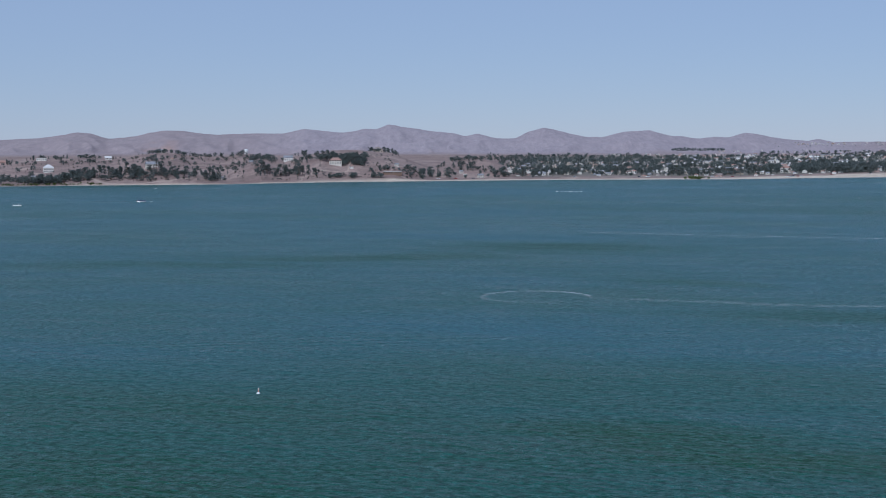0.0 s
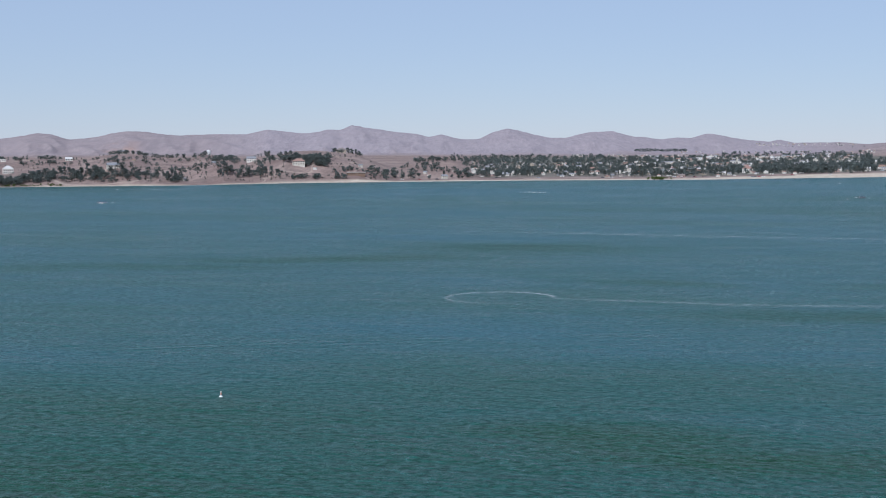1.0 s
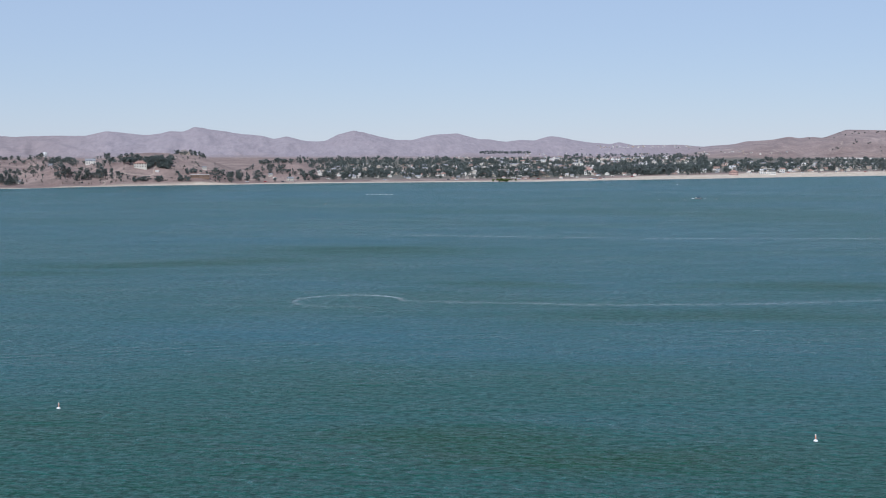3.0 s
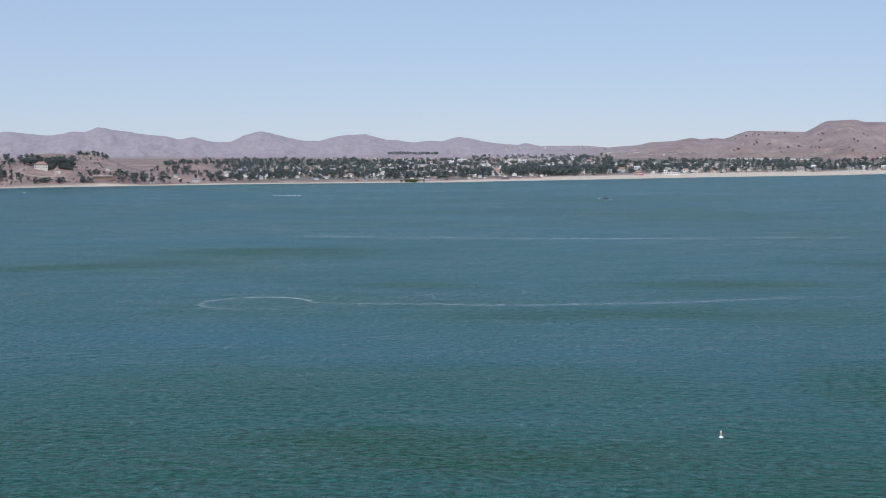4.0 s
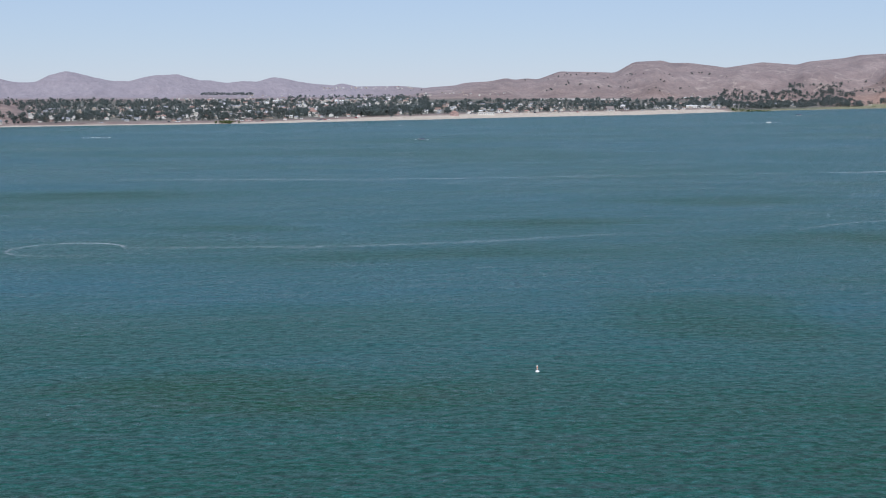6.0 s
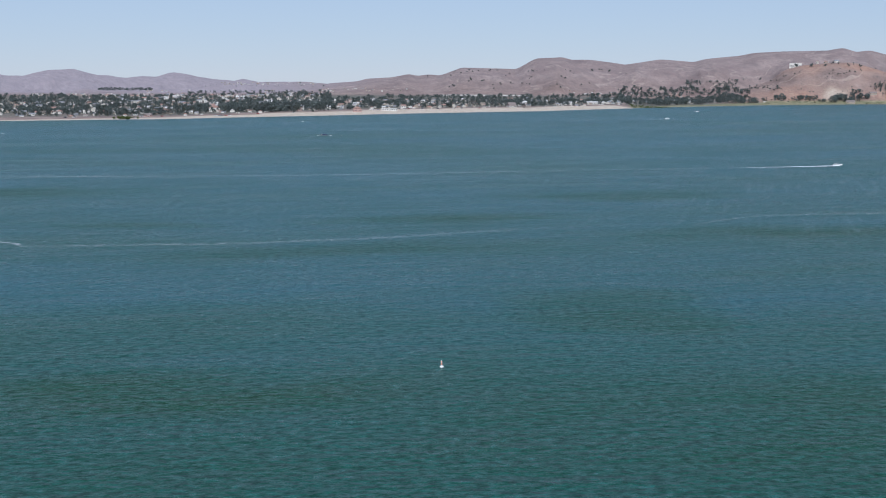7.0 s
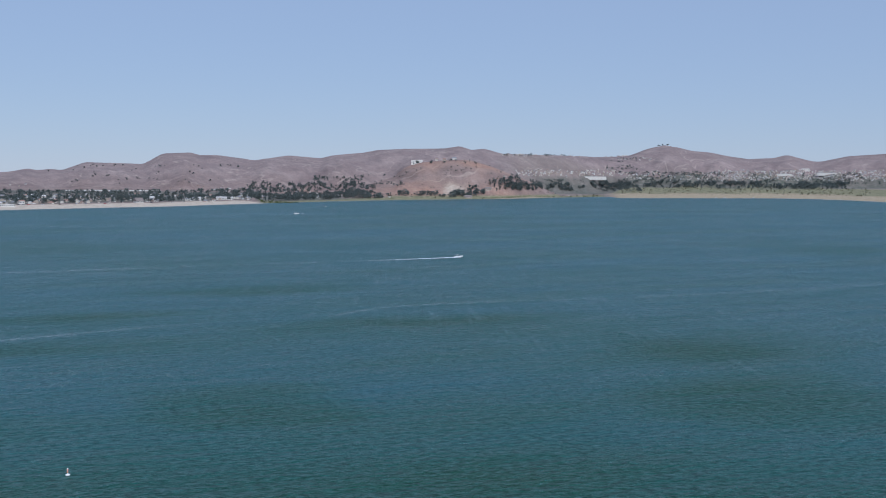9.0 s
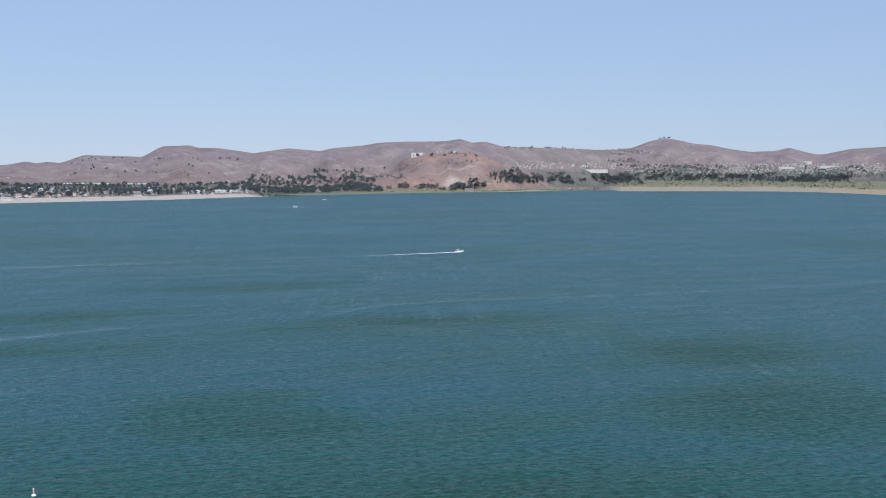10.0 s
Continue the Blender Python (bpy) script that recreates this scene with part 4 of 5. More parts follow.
def joined_houses(sites, seed, label, size=1.0):
    """Many far houses as one mesh: walls and gables of their own."""
    pick = random.Random(seed)
    verts, faces, mats = [], [], []
    for az, dist in sites:
        p = spot(az, dist)
        w, d, h, turn = pick.uniform(7, 12), pick.uniform(6, 8), pick.choice((2.8, 3.0, 4.8)), radians(-az + pick.choice((0, 90)) + pick.uniform(-12, 12))
        w, d, h = w * size, d * size, h * size
        c, s = math.cos(turn), math.sin(turn)
        local = [(-w / 2, -d / 2, -2), (w / 2, -d / 2, -2), (w / 2, d / 2, -2), (-w / 2, d / 2, -2), (-w / 2, -d / 2, h), (w / 2, -d / 2, h), (w / 2, d / 2, h), (-w / 2, d / 2, h),
                 (-w / 2 - .4, -d / 2 - .4, h), (w / 2 + .4, -d / 2 - .4, h), (w / 2 + .4, d / 2 + .4, h), (-w / 2 - .4, d / 2 + .4, h), (-w / 2 - .4, 0, h + d * .28), (w / 2 + .4, 0, h + d * .28)]
        for k in range(2):
            x = (k - 0.5) * w * 0.5
            local += [(x - .7, -d / 2 - .04, h * 0.35), (x + .7, -d / 2 - .04, h * 0.35), (x + .7, -d / 2 - .04, h * 0.72), (x - .7, -d / 2 - .04, h * 0.72)]
        b = len(verts)
        verts += [(p.x + c * x - s * y, p.y + s * x + c * y, p.z + z) for x, y, z in local]
        wall, roof = pick.choices((0, 1, 2), (5, 4, 3))[0], pick.choices((3, 4, 5), (5, 3, 1.2))[0]
        for f, m in (((0, 1, 5, 4), wall), ((1, 2, 6, 5), wall), ((2, 3, 7, 6), wall), ((3, 0, 4, 7), wall), ((8, 9, 13, 12), roof), ((10, 11, 12, 13), roof), ((9, 10, 13), wall), ((11, 8, 12), wall),
                     ((14, 15, 16, 17), 6), ((18, 19, 20, 21), 6)):
            faces.append([b + i for i in f])
            mats.append(m)
    ob = mesh_object("far_houses", verts, faces, None)
    for m in (WALLS["white"], WALLS["cream"], WALLS["tan"], ROOFS["grey"], ROOFS["tile"], ROOFS["pale"], GLASS):
        ob.data.materials.append(m)
    ob.data.polygons.foreach_set("material_index", mats)
    return tagged(ob, label, "houses", kind="stuff")


def crest_sites(a0, a1, e0, e1, near, far, count, seed):
    pick = random.Random(seed)
    out = []
    for _ in range(count):
        az, el = pick.uniform(a0, a1), pick.uniform(e0, e1)
        out.append((az, sight(az, el, near, far) + pick.uniform(0, 15)))
    return out


estates = crest_sites(45.5, 50.5, 0.05, 0.32, 3450, 4600, 150, 3) + crest_sites(50.5, 54.6, -0.08, 0.2, 3500, 4600, 150, 4) + crest_sites(54.6, 61.6, -0.1, 0.34, 3500, 4600, 760, 14) + crest_sites(44.9, 50.6, 0.97, 1.08, 3700, 4600, 80, 5)
estates += crest_sites(7.3, 12.5, -0.70, -0.60, 2300, 4500, 70, 6) + crest_sites(12, 20.5, -0.80, -0.45, 2300, 4500, 150, 7) + crest_sites(15.5, 19.8, -0.2, -0.1, 3000, 4560, 45, 8)
estates += crest_sites(50, 51.8, 0.8, 0.98, 3700, 4600, 12, 9) + crest_sites(30, 36, -0.72, -0.45, 2500, 3600, 40, 10) + crest_sites(20, 24, -0.5, -0.36, 2500, 3600, 25, 12)
joined_houses(estates, 21, "pale housing estates scattered over the far slopes", 0.52)
filler = []
for az, dist, _ in town_sites(620, [(3, 11, 120, 900, 24), (10, 20, 130, 1500, 60), (20, 34, 120, 700, 26), (34, 37.5, 200, 600, 6)], 17, 6.0):
    filler.append((az, dist))
joined_houses(filler, 23, "small pale houses and sheds packed between the town's trees", 0.85)


# ---- trees ----
def crown_points(shape, seed, clumps, leaves, leaf):
    """Leaf quads of a crown, in clumps with gaps between them: arrays of corners."""
    g = np.random.default_rng(seed)
    quads = []
    for k in range(clumps):
        f = (k + 0.5) / clumps
        c, rad = shape(f, g)
        u = g.normal(size=(leaves, 3))
        u /= np.linalg.norm(u, axis=1)[:, None]
        pos = np.array(c) + u * np.array(rad) * g.uniform(0.55, 1.0, (leaves, 1))
        a = g.normal(size=(leaves, 3))
        a /= np.linalg.norm(a, axis=1)[:, None]
        b = np.cross(a, g.normal(size=(leaves, 3)))
        b /= np.linalg.norm(b, axis=1)[:, None]
        s = leaf * g.uniform(0.6, 1.3, (leaves, 1))
        quads.append(np.stack([pos - a * s, pos - b * s * 0.6, pos + a * s, pos + b * s * 0.6], 1))
    return np.concatenate(quads)


def oak_shape(w, h, low=0.28):
    def f(k, g):
        a, t = g.uniform(0, math.tau), g.uniform(0.1, 1)
        r = w / 2 * math.sqrt(1 - (t - 0.35) ** 2 / 0.6) * g.uniform(0.25, 0.85)
        return (r * math.cos(a), r * math.sin(a), h * (low + (0.88 - low) * t)), (w * 0.17, w * 0.17, h * 0.12)
    return f


def euc_shape(w, h, low=0.3):
    def f(k, g):
        a, t = g.uniform(0, math.tau), g.uniform(0, 1) ** 0.8
        r = w / 2 * g.uniform(0.1, 1) * (1 - 0.5 * t)
        return (r * math.cos(a), r * math.sin(a), h * (low + (0.94 - low) * t)), (w * 0.16, w * 0.16, h * 0.085)
    return f


def cone_shape(w, h):
    def f(k, g):
        a = g.uniform(0, math.tau)
        r = w / 2 * (1 - k) * g.uniform(0.4, 1)
        return (r * math.cos(a), r * math.sin(a), h * (0.1 + 0.86 * k)), (w * 0.16 * (1.2 - k), w * 0.16 * (1.2 - k), h * 0.06)
    return f


def leaf_mesh(name, quads, mat):
    n = len(quads)
    me = bpy.data.meshes.new(name)
    me.from_pydata(quads.reshape(-1, 3).tolist(), [], np.arange(4 * n).reshape(n, 4).tolist())
    me.materials.append(mat)
    me.update()
    return me


def tree(name, label, shape, h, trunk, mat, seed, clumps, leaves, leaf, limbs):
    ob = empty(name, label, "tree", "shore trees")
    g = random.Random(seed)
    bm = bmesh.new()
    lean = (g.uniform(-0.05, 0.05) * h, g.uniform(-0.05, 0.05) * h)
    mid, top = (lean[0] * 0.4, lean[1] * 0.4, h * 0.4), (lean[0], lean[1], h * 0.85)
    rod(bm, (0, 0, -0.8), mid, trunk, trunk * 0.65, 7)
    rod(bm, mid, top, trunk * 0.65, trunk * 0.15, 6)
    for k in range(limbs):
        a, t = k * math.tau / limbs + g.uniform(-0.4, 0.4), g.uniform(0.3, 0.6)
        rod(bm, (lean[0] * t, lean[1] * t, h * t), (h * 0.22 * math.cos(a), h * 0.22 * math.sin(a), h * (t + 0.22)), trunk * 0.4, trunk * 0.1, 5)
    part("trunk", bm, BARK, ob, "grey-brown trunk with limbs")
    crown = new("crown", leaf_mesh("crown", crown_points(shape, seed, clumps, leaves, leaf), mat))
    crown.parent = ob
    return ob


def palm(seed, h):
    ob = empty("palm_tree", "tall fan palm with a bare slim trunk", "tree", "shore trees")
    g = random.Random(seed)
    bm = bmesh.new()
    rod(bm, (0, 0, -0.8), (0.2, 0.1, h * 0.5), 0.32, 0.24, 7)
    rod(bm, (0.2, 0.1, h * 0.5), (0.3, 0.1, h), 0.24, 0.2, 7)
    part("trunk", bm, BARK, ob)
    verts, faces = [], []
    for k in range(26):
        a, up = g.uniform(0, math.tau), g.uniform(-0.5, 1.0)
        for s in range(3):
            l0, l1 = s * 0.8, (s + 1) * 0.8
            for e, ln in ((0, l0), (1, l1)):
                z = h + up * ln - 0.22 * ln * ln
                wv = 0.32 * (1 - ln / 3)
                verts += [(0.3 + ln * math.cos(a) - wv * math.sin(a), 0.1 + ln * math.sin(a) + wv * math.cos(a), z), (0.3 + ln * math.cos(a) + wv * math.sin(a), 0.1 + ln * math.sin(a) - wv * math.cos(a), z)]
            b = len(verts)
            faces.append((b - 4, b - 3, b - 1, b - 2))
    me = bpy.data.meshes.new("crown")
    me.from_pydata(verts, [], faces)
    me.materials.append(PALM_LEAF)
    new("crown", me).parent = ob
    return ob


KINDS = [
    tree("oak_tree", "broad dark green oak with a rounded crown", oak_shape(10, 8.5), 8.5, 0.32, LEAF_OAK, 1, 26, 12, 0.75, 5),
    tree("oak_tree", "wide low dark oak with an uneven crown", oak_shape(12, 7.5), 7.5, 0.36, LEAF_OAK, 2, 28, 12, 0.75, 6),
    tree("pepper_tree", "drooping grey-green pepper tree", oak_shape(8.5, 8), 8, 0.3, LEAF_EUC, 3, 24, 12, 0.7, 5),
    tree("eucalyptus_tree", "tall eucalyptus with an open grey-green crown", euc_shape(8, 17), 17, 0.4, LEAF_EUC, 4, 30, 12, 0.8, 5),
    tree("eucalyptus_tree", "tall slim eucalyptus with a ragged crown", euc_shape(6.5, 14), 14, 0.34, LEAF_EUC, 5, 26, 12, 0.75, 5),
    tree("eucalyptus_tree", "dark full eucalyptus with a broad crown", euc_shape(10, 15), 15, 0.42, LEAF_OAK, 6, 34, 12, 0.85, 6),
    tree("cypress_tree", "narrow dark conical cypress", cone_shape(4.5, 12), 12, 0.25, LEAF_PINE, 7, 30, 10, 0.55, 3),
    tree("pine_tree", "dark conical pine with sparse tiers", cone_shape(7, 14), 14, 0.3, LEAF_PINE, 8, 30, 10, 0.7, 4),
    palm(9, 12),
    palm(10, 15),
]
seen_kind = set()


def plant(k, az, dist, size, pick):
    p = spot(az, dist)
    m = pose(p.x, p.y, p.z, 0, 0, pick.uniform(0, 360)) @ Matrix.Scale(size, 4)
    if k in seen_kind:
        return copy_thing(KINDS[k], m)
    KINDS[k].matrix_basis = m
    seen_kind.add(k)
    return KINDS[k]


def grove_places(a0, a1, e0, e1, count, seed, clump=0.5, near=None, far=4500, gap=2.5):
    """Places on the land that lie between two lines of sight, thinned to clumps."""
    pick = random.Random(seed)
    out, tries = [], 0
    while len(out) < count and tries < count * 12:
        tries += 1
        az, el = pick.uniform(a0, a1), pick.uniform(e0, e1)
        r0 = near or shore(az) + 18
        dist = sight(az, el, r0, far)
        if dist >= far - 5:
            continue
        x, y = dist * math.sin(radians(az)), dist * math.cos(radians(az))
        if 0.5 + 0.62 * noise.noise((x / 55, y / 55, 0.3)) < clump or taken(x, y, gap - 1.5):
            continue
        out.append((az, dist))
    return out


def belt_places(a0, a1, d0, d1, count, seed, clump=0.45, gap=1.0):
    """Places at depths behind the shoreline, thinned to clumps."""
    pick = random.Random(seed)
    out, tries = [], 0
    while len(out) < count and tries < count * 10:
        tries += 1
        az = pick.uniform(a0, a1)
        dist = shore(az) + pick.uniform(d0, d1)
        x, y = dist * math.sin(radians(az)), dist * math.cos(radians(az))
        if 0.5 + 0.62 * noise.noise((x / 48, y / 48, 7.3)) < clump or taken(x, y, gap):
            continue
        out.append((az, dist))
    return out


pick = random.Random(5)
SINGLE = []
for places, kinds, s0, s1 in (
        (belt_places(-19.8, -18.1, 35, 60, 14, 1, 0.2), (0, 1, 5, 4), 0.6, 1.0), (belt_places(-17.9, -13.3, 32, 62, 42, 2, 0.3), (0, 2, 5, 5, 4, 3), 0.65, 1.1),
        (belt_places(-13.2, -9.2, 30, 75, 26, 3, 0.4), (0, 1, 2, 5, 3), 0.5, 0.95), (belt_places(-9.2, -5.8, 30, 80, 26, 4, 0.4), (0, 2, 5, 4, 3), 0.5, 1.0),
        (belt_places(-5.8, -1.0, 28, 60, 16, 5, 0.45), (0, 1, 2), 0.45, 0.85), (belt_places(-1.0, 3.2, 40, 90, 24, 6, 0.4), (0, 1, 2, 5), 0.5, 0.9),
        (belt_places(3.2, 10.5, 60, 130, 42, 7, 0.4), (0, 1, 3, 4, 5, 7, 8), 0.5, 0.9), (belt_places(10.5, 20, 60, 130, 46, 8, 0.42), (0, 1, 5, 5, 3, 6, 8, 9), 0.55, 1.0),
        (belt_places(20, 33, 85, 150, 40, 9, 0.42), (0, 2, 3, 4, 6, 7, 8), 0.6, 0.95), (belt_places(36, 38.6, 70, 150, 16, 10, 0.3), (3, 5, 4, 0), 0.9, 1.2)):
    SINGLE += [(az, dist, pick.choice(kinds), pick.uniform(s0, s1)) for az, dist in places]
random.Random(2).shuffle(SINGLE)
for az, dist, k, size in SINGLE[:298]:
    plant(k, az, dist, size, pick)


def woods(name, label, groups, seed, mats=(LEAF_OAK, LEAF_EUC, LEAF_PINE)):
    """Trees past counting as one mesh of trunks and leaf clumps. groups: places, height range, kind weights (oak, eucalyptus, cone)."""
    g = np.random.default_rng(seed)
    forms = [[crown_points(oak_shape(1.2, 1.0, 0.12), 40 + i, 18, 8, 0.105) for i in range(5)], [crown_points(euc_shape(0.65, 1.0, 0.14), 50 + i, 18, 8, 0.075) for i in range(5)], [crown_points(cone_shape(0.42, 1.0), 60 + i, 13, 7, 0.07) for i in range(3)]]
    quads, index = [], []
    for places, h0, h1, weights in groups:
        w = np.array(weights, float) / sum(weights)
        for az, dist in places:
            k = g.choice(3, p=w)
            q = forms[k][g.integers(len(forms[k]))]
            p, h, a = spot(az, dist), g.uniform(h0, h1), g.uniform(0, math.tau)
            c, s = math.cos(a), math.sin(a)
            turn = np.array([[c, -s, 0], [s, c, 0], [0, 0, 1]])
            q = (q @ turn.T) * h * np.array([g.uniform(0.8, 1.25), g.uniform(0.8, 1.25), 1.0]) + np.array(p)
            t = 0.02 * h
            stem = np.array([[[-t, 0, -1], [t, 0, -1], [t * 0.4, 0, h * 0.7], [-t * 0.4, 0, h * 0.7]], [[0, -t, -1], [0, t, -1], [0, t * 0.4, h * 0.7], [0, -t * 0.4, h * 0.7]]]) + np.array(p)
            quads += [q, stem]
            index += [k] * len(q) + [len(mats)] * 2
    quads = np.concatenate(quads)
    me = leaf_mesh(name, quads, mats[0])
    for m in (*mats[1:], BARK):
        me.materials.append(m)
    me.polygons.foreach_set("material_index", index)
    me.update()
    return tagged(new(name, me), label, "trees", kind="stuff")


# hillside and town woods
woods("hillside_trees", "dark oaks and eucalyptus dotted over the dry hills", [
    (belt_places(-19.8, -15.4, 22, 70, 105, 61, 0.32), 5, 9.5, (5, 4, 0)), (belt_places(-15.4, -5.6, 26, 85, 100, 62, 0.46), 4, 8.5, (5, 3, 0)), (grove_places(-19.6, -12.9, -1.75, -1.2, 30, 1, 0.5, far=2100), 5, 9, (5, 2, 0)), (grove_places(-19.6, -10.8, -1.0, -0.62, 80, 2, 0.5, far=2100), 3.5, 7, (4, 2, 1)),
    ([(a, 2062 + pick.uniform(-25, 15)) for a in [pick.uniform(-19.5, -14.5) for _ in range(42)]], 4, 8, (4, 3, 1)), ([(a, 2062 + pick.uniform(-25, 15)) for a in [pick.uniform(-13.2, -10.4) for _ in range(46)]], 4, 8, (5, 2, 1)),
    (grove_places(-12.9, -6, -1.6, -0.9, 70, 3, 0.5, far=2100), 3.5, 8, (5, 3, 0)), (grove_places(-8.8, -6.4, -0.95, -0.6, 26, 4, 0.45, far=2100), 4, 7, (5, 2, 0)),
    (grove_places(-5.6, -3.5, -1.15, -0.68, 150, 5, 0.12, far=2100), 4, 8.5, (5, 2, 1)), ([(a, 2055 + pick.uniform(-22, 18)) for a in [pick.uniform(-3.3, -1.95) for _ in range(22)]], 5, 10, (5, 3, 0)),
    (grove_places(-10.5, -5.2, -0.85, -0.42, 44, 6, 0.5, far=2100), 5, 9, (5, 1, 0)), (grove_places(-5.8, -0.8, -1.75, -1.25, 55, 7, 0.52, far=2100), 3, 7, (5, 1, 0)),
    (grove_places(0.2, 2.8, -0.95, -0.78, 26, 8, 0.3, far=1900), 5, 8, (5, 2, 0)), (grove_places(-0.6, 3.2, -1.65, -1.1, 50, 9, 0.45, far=1900), 5, 9, (5, 2, 0))], 1)
woods("town_trees", "dense dark green trees between the houses of the town", [
    (belt_places(3, 11, 110, 420, 300, 11, 0.46), 4, 10, (7, 3, 1)), (belt_places(2.5, 12, 420, 1100, 430, 12, 0.42), 5, 10, (7, 3, 1)), (belt_places(2, 12, 1000, 1500, 200, 13, 0.5), 5, 8, (4, 4, 1)),
    (belt_places(10, 20.5, 100, 420, 380, 14, 0.47), 5, 11, (7, 3, 1)), (belt_places(10, 20.5, 420, 1500, 700, 15, 0.50), 5, 9, (5, 3, 1)),
    (belt_places(15.4, 20.4, 75, 260, 105, 35, 0.42), 7, 16, (4, 6, 0)), (belt_places(19, 34, 105, 420, 430, 16, 0.46), 5, 11, (6, 3, 1)), (belt_places(20, 34, 420, 1000, 360, 17, 0.45), 5, 11, (6, 3, 1)),
    (belt_places(33.5, 39.2, 130, 520, 280, 18, 0.47), 5, 11, (7, 3, 1)), (belt_places(34.5, 38.2, 60, 160, 60, 19, 0.35), 8, 14, (3, 6, 0)), (grove_places(33.2, 38.7, -0.85, -0.30, 280, 63, 0.40, near=2450, far=3700), 5, 10, (5, 4, 0)), (grove_places(36.4, 38.6, -0.45, -0.06, 50, 64, 0.4, near=2700, far=3700), 6, 11, (4, 4, 0))], 2)
woods("far_trees", "dark belts of trees at the foot of the far hills", [
    (grove_places(10.3, 12.6, -0.46, -0.36, 200, 21, 0.2, near=3000, far=4560), 3, 5, (1, 0, 0)), (grove_places(2, 9.5, -0.86, -0.62, 140, 22, 0.48, near=2300, far=4560), 5, 9, (5, 2, 1)),
    (grove_places(14, 20.5, -0.70, -0.5, 130, 23, 0.45, near=2300, far=4560), 5, 9, (5, 2, 1)), (grove_places(14.4, 20.5, -0.3, -0.08, 40, 34, 0.5, near=3000, far=4560), 2, 4, (5, 2, 1)), (belt_places(38.6, 42.3, 85, 150, 60, 24, 0.45), 6, 12, (5, 3, 0)),
    (belt_places(42.6, 45.8, 60, 130, 110, 25, 0.4), 7, 14, (3, 5, 1)), (grove_places(44.8, 51.2, -0.6, -0.3, 260, 26, 0.34), 6, 12, (5, 3, 0)),
    (grove_places(47.5, 60.0, -0.44, -0.20, 400, 27, 0.40, near=3550, far=4500), 8, 15, (4, 5, 0)), (grove_places(50, 61.4, -0.25, 0.26, 620, 28, 0.42, near=3550, far=4500), 3, 7, (5, 2, 0)), (grove_places(46, 50, -0.3, -0.1, 110, 36, 0.42, near=3550, far=4500), 3, 6, (5, 2, 0)),
    (grove_places(37.8, 40.4, -0.42, -0.2, 24, 29, 0.5, near=2850, far=3500), 4, 7, (5, 2, 0)), (grove_places(38, 39.6, 0.0, 0.1, 10, 30, 0.4, near=3100, far=4000), 3, 6, (5, 3, 0)),
    (grove_places(49.6, 51.2, 0.35, 0.9, 130, 31, 0.42, near=3700, far=4620), 2.5, 5, (5, 2, 1)), (grove_places(41.5, 43.8, 0.62, 0.8, 18, 32, 0.3, near=3100, far=3330), 3, 6, (5, 1, 1)),
    ([(52.12 + 0.06 * k, 4600) for k in (-3, -2, 0, 3, 4)], 5, 8, (4, 0, 1)), (grove_places(45, 49, 1.0, 1.06, 30, 33, 0.2, near=3800, far=4500), 4, 7, (5, 1, 1)), ([(41.05, 3300), (41.1, 3305), (40.9, 3300)], 7, 10, (3, 0, 2))], 3)
woods("hill_shrubs", "single dark shrubs on the bare brown hills", [
    (grove_places(24.5, 34, -0.35, 0.5, 60, 41, 0.55, near=3000, far=4050), 3, 6, (1, 0, 0)), (grove_places(-19.6, -0.5, -1.75, -0.5, 700, 42, 0.33, far=2080), 1.0, 3.0, (3, 1, 1)),
    (grove_places(38.5, 46, -0.5, 0.6, 60, 43, 0.5, near=2950, far=3330), 2, 4, (1, 0, 0))], 4, (LEAF_OAK, LEAF_DRY, LEAF_DRY))
woods("shore_scrub", "green and yellow scrub along the marshy shore", [
    (belt_places(50.3, 61, 300, 700, 900, 51, 0.3), 1.5, 4, (1, 1, 1)), (belt_places(38, 50, 45, 140, 260, 52, 0.42), 1.5, 3.5, (1, 1, 1)), (belt_places(49.8, 61, 180, 420, 200, 53, 0.5), 0.8, 1.8, (0, 1, 1))], 5, (LEAF_DRY, LEAF_EUC, LEAF_REED))
woods("reeds", "bright green reeds at the water's edge", [
    ([(pick.gauss(11.4, 0.22), 1668 + pick.uniform(0, 30)) for _ in range(40)], 1.5, 4, (1, 0, 0)), ([(pick.uniform(33.9, 35.8), shore(34.9) + pick.uniform(-45, 30)) for _ in range(130)], 1.5, 3, (1, 0, 0)),
    ([(a, shore(a) + pick.uniform(2, 12)) for a in [pick.uniform(-19.5, -15) for _ in range(60)]], 1.5, 3, (1, 0, 0)), ([(a, shore(a) + pick.uniform(0, 14)) for a in [pick.uniform(44, 49.5) for _ in range(90)]], 1.5, 3, (1, 0, 0))], 6, (LEAF_REED, LEAF_REED, LEAF_REED))


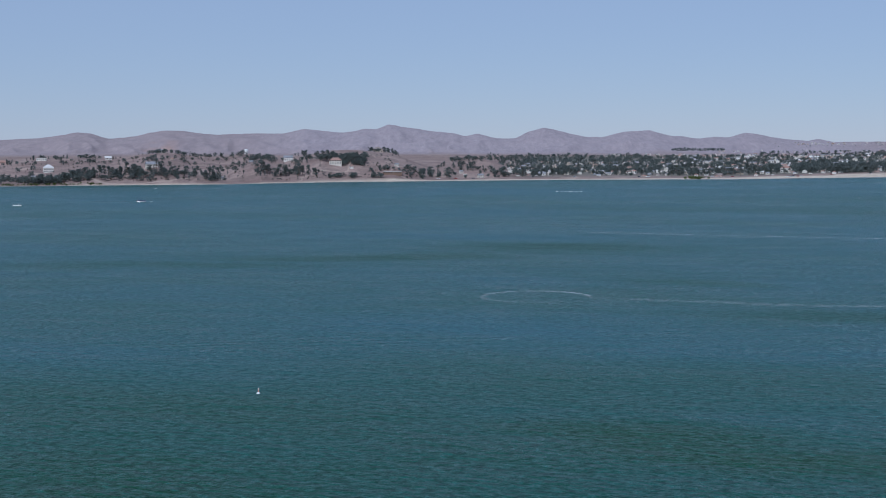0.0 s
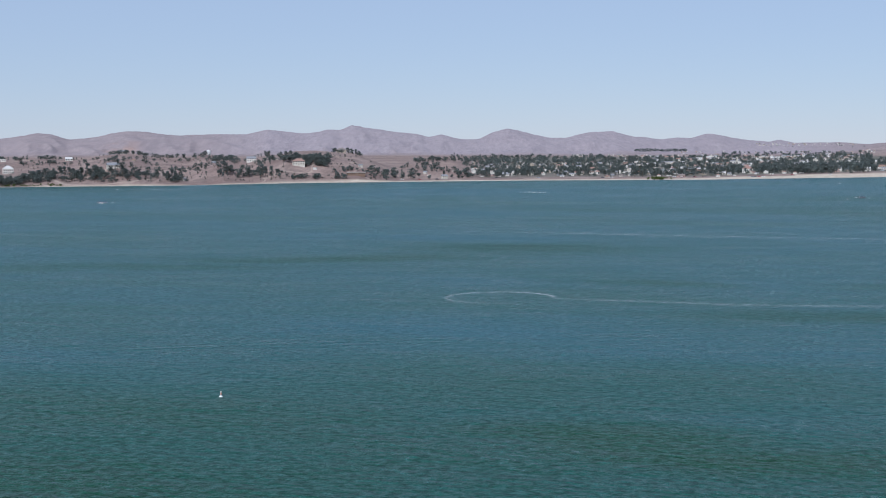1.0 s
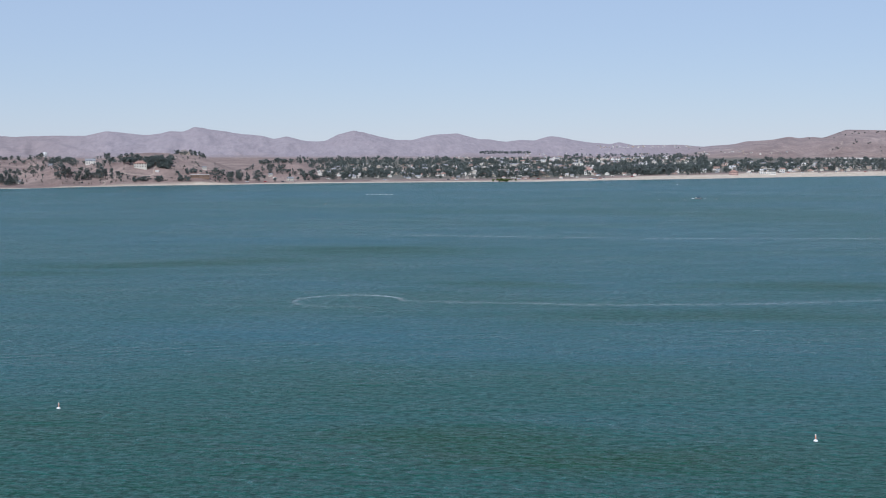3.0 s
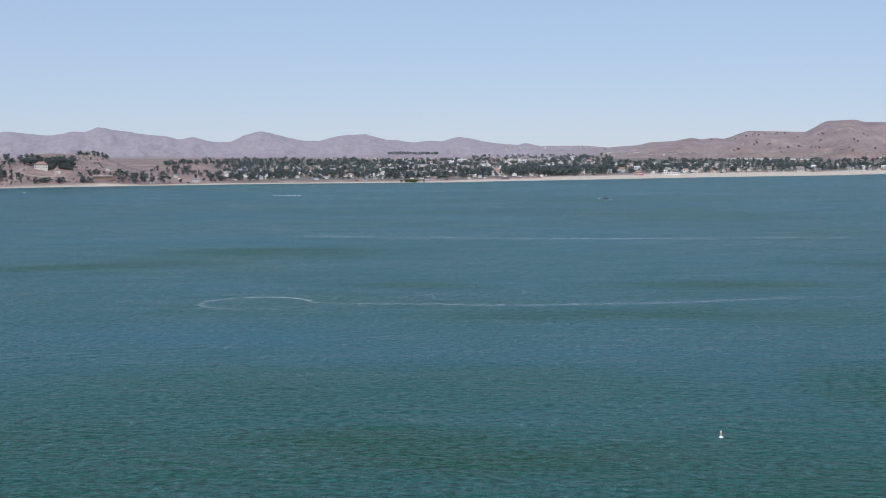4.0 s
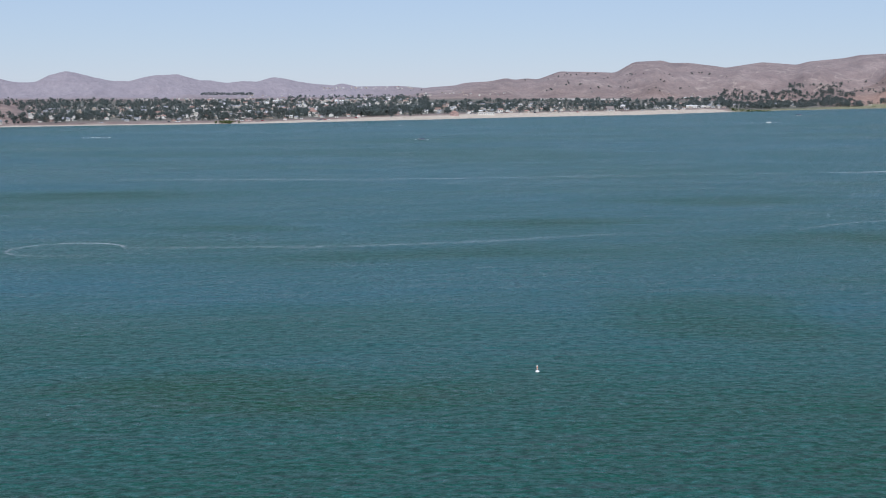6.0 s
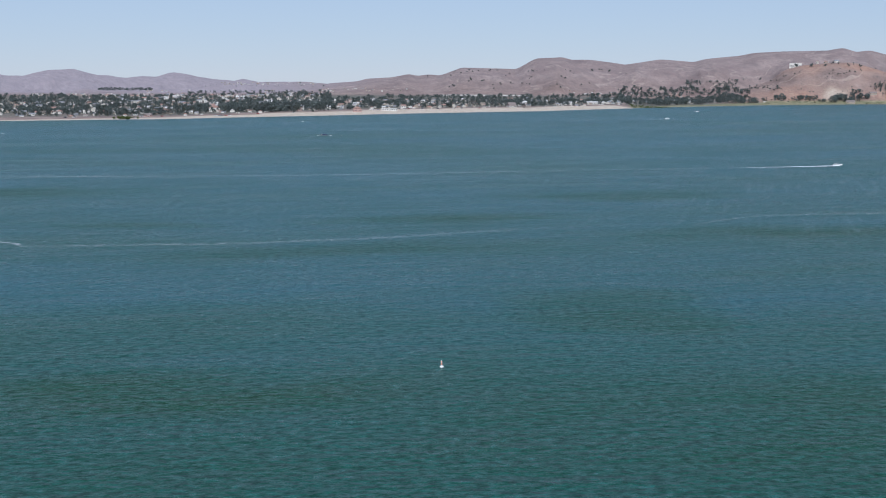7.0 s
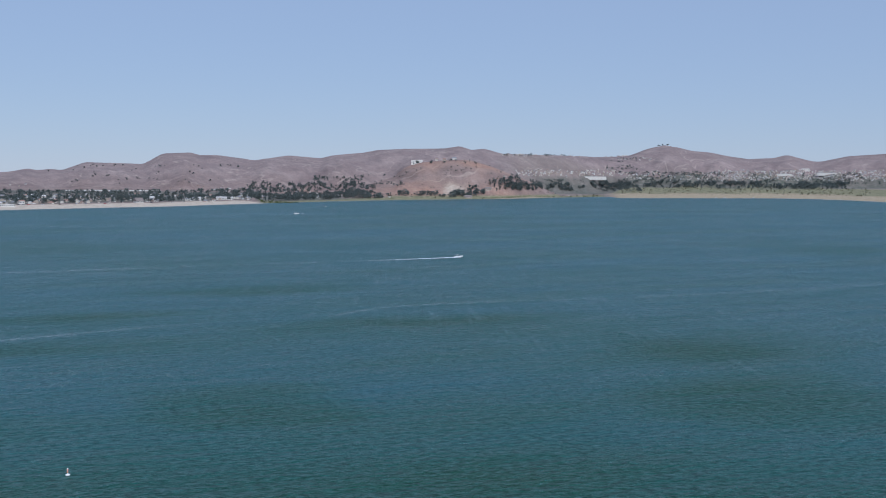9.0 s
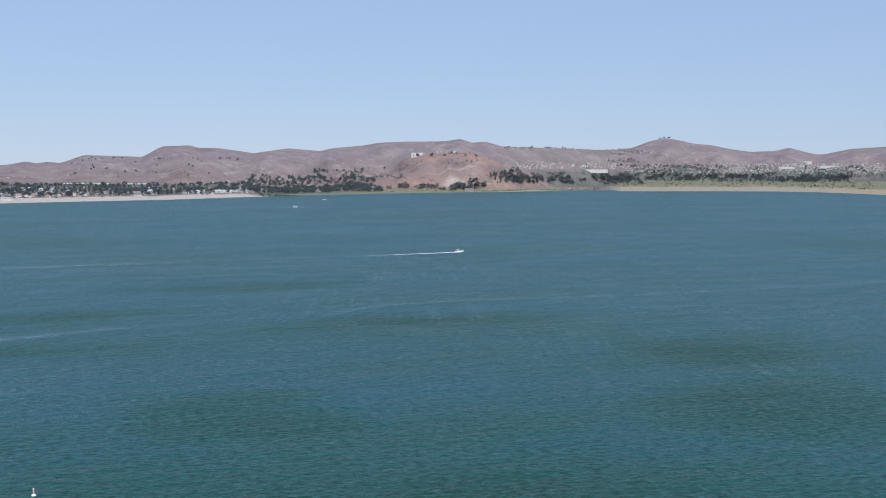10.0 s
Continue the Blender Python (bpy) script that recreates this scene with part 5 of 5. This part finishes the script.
# ---- on the shore ----
def car(paint_mat, label):
    ob = empty("car", label, "car", "parked cars")
    prof = [(-2.2, 0.45), (-2.25, 0.75), (-2.0, 0.95), (-1.3, 1.0), (1.0, 0.95), (2.0, 0.82), (2.25, 0.6), (2.2, 0.4)]
    part("body", loft([[(x, y * (0.97 if z > 0.9 else 1), z) for x, z in prof] for y in (-0.88, -0.8, 0.8, 0.88)]), paint_mat, ob)
    part("cabin", loft([[(-1.9, s * 0.78, 0.95), (-1.5, s * 0.66, 1.45), (0.1, s * 0.66, 1.48), (0.9, s * 0.78, 0.95)] for s in (-1, 1)]), GLASS, ob, "dark glazed cabin")
    for x in (-1.4, 1.4):
        for y in (-0.8, 0.8):
            wheel = part("wheel", rod(bmesh.new(), (x, y - 0.1, 0.33), (x, y + 0.1, 0.33), 0.33, 0.33, 14), BLACK, ob)
            part("rim", rod(bmesh.new(), (x, y - 0.11, 0.33), (x, y + 0.11, 0.33), 0.19, 0.19, 10), STEEL, wheel, "steel rim")
    return ob


CARS = [car(WHITE, "white car parked by the beach"), car(paint("silver_car_paint", (0.42, 0.43, 0.45), 0.3, 0.05), "silver car parked by the beach"),
        car(paint("dark_car_paint", (0.03, 0.035, 0.05), 0.3, 0.1), "dark car parked by the beach"), car(paint("red_car_paint", (0.35, 0.03, 0.03), 0.3, 0.1), "red car parked by the beach")]
parked = set()
lots = [(a, 34) for a in (15.35, 15.5, 15.62, 15.8, 15.95)] + [(a, 55) for a in (4.1, 6.0, 8.9, 9.3, 12.1, 12.4, 13.0, 17.2, 18.8)] + [(a, 72) for a in (22.4, 22.6, 23.6, 23.8, 24.0, 24.6, 25.3, 26.0, 26.4, 27.2, 29.2, 30.1, 30.6, 31.5, 31.7)] + [(a, 40) for a in (-0.2, 0.6, 1.4)]
for k, (az, d) in enumerate(lots):
    j = pick.choice((0, 0, 1, 2, 3)) if k > 3 else k
    p = spot(az, shore(az) + d + pick.uniform(-5, 5))
    m = pose(p.x, p.y, p.z - 0.02, 0, 0, -az + pick.uniform(-40, 40))
    if j in parked:
        copy_thing(CARS[j], m)
    else:
        CARS[j].matrix_basis = m
        parked.add(j)

for az, d, turn in ((54.5, -6, 10), (54.85, -8, -20), (56.1, -5, 5), (59.8, 20, 30)):
    pontoon_boat(az, shore(az) + d, turn, False, 9.0)


def strip(name, rows, width, thick, mat, label, category):
    """A raised strip, as a levee or a road, along places of azimuth and distance."""
    bm = bmesh.new()
    rings = []
    for az, dist in rows:
        p, a = spot(az, dist), radians(az)
        out = Vector((math.sin(a), math.cos(a), 0))
        rings.append([bm.verts.new(p + out * o + Vector((0, 0, z))) for o, z in ((-width * 1.2, -1.5), (-width / 2, thick), (width / 2, thick), (width * 1.2, -1.5))])
    for a, b in zip(rings, rings[1:]):
        for k in range(3):
            bm.faces.new((a[k], b[k], b[k + 1], a[k + 1]))
    bmesh.ops.recalc_face_normals(bm, faces=bm.faces)
    return tagged(part(name, bm, mat), label, category, kind="structure")


CONCRETE = paint("pale_concrete", (0.50, 0.47, 0.42), 0.9, 0.12, 0.3)
strip("road", [(25.4 + 0.3 * k, 3170 + 6 * k) for k in range(15)], 8, 2.0, CONCRETE, "pale raised road along the foot of the hills", "road")
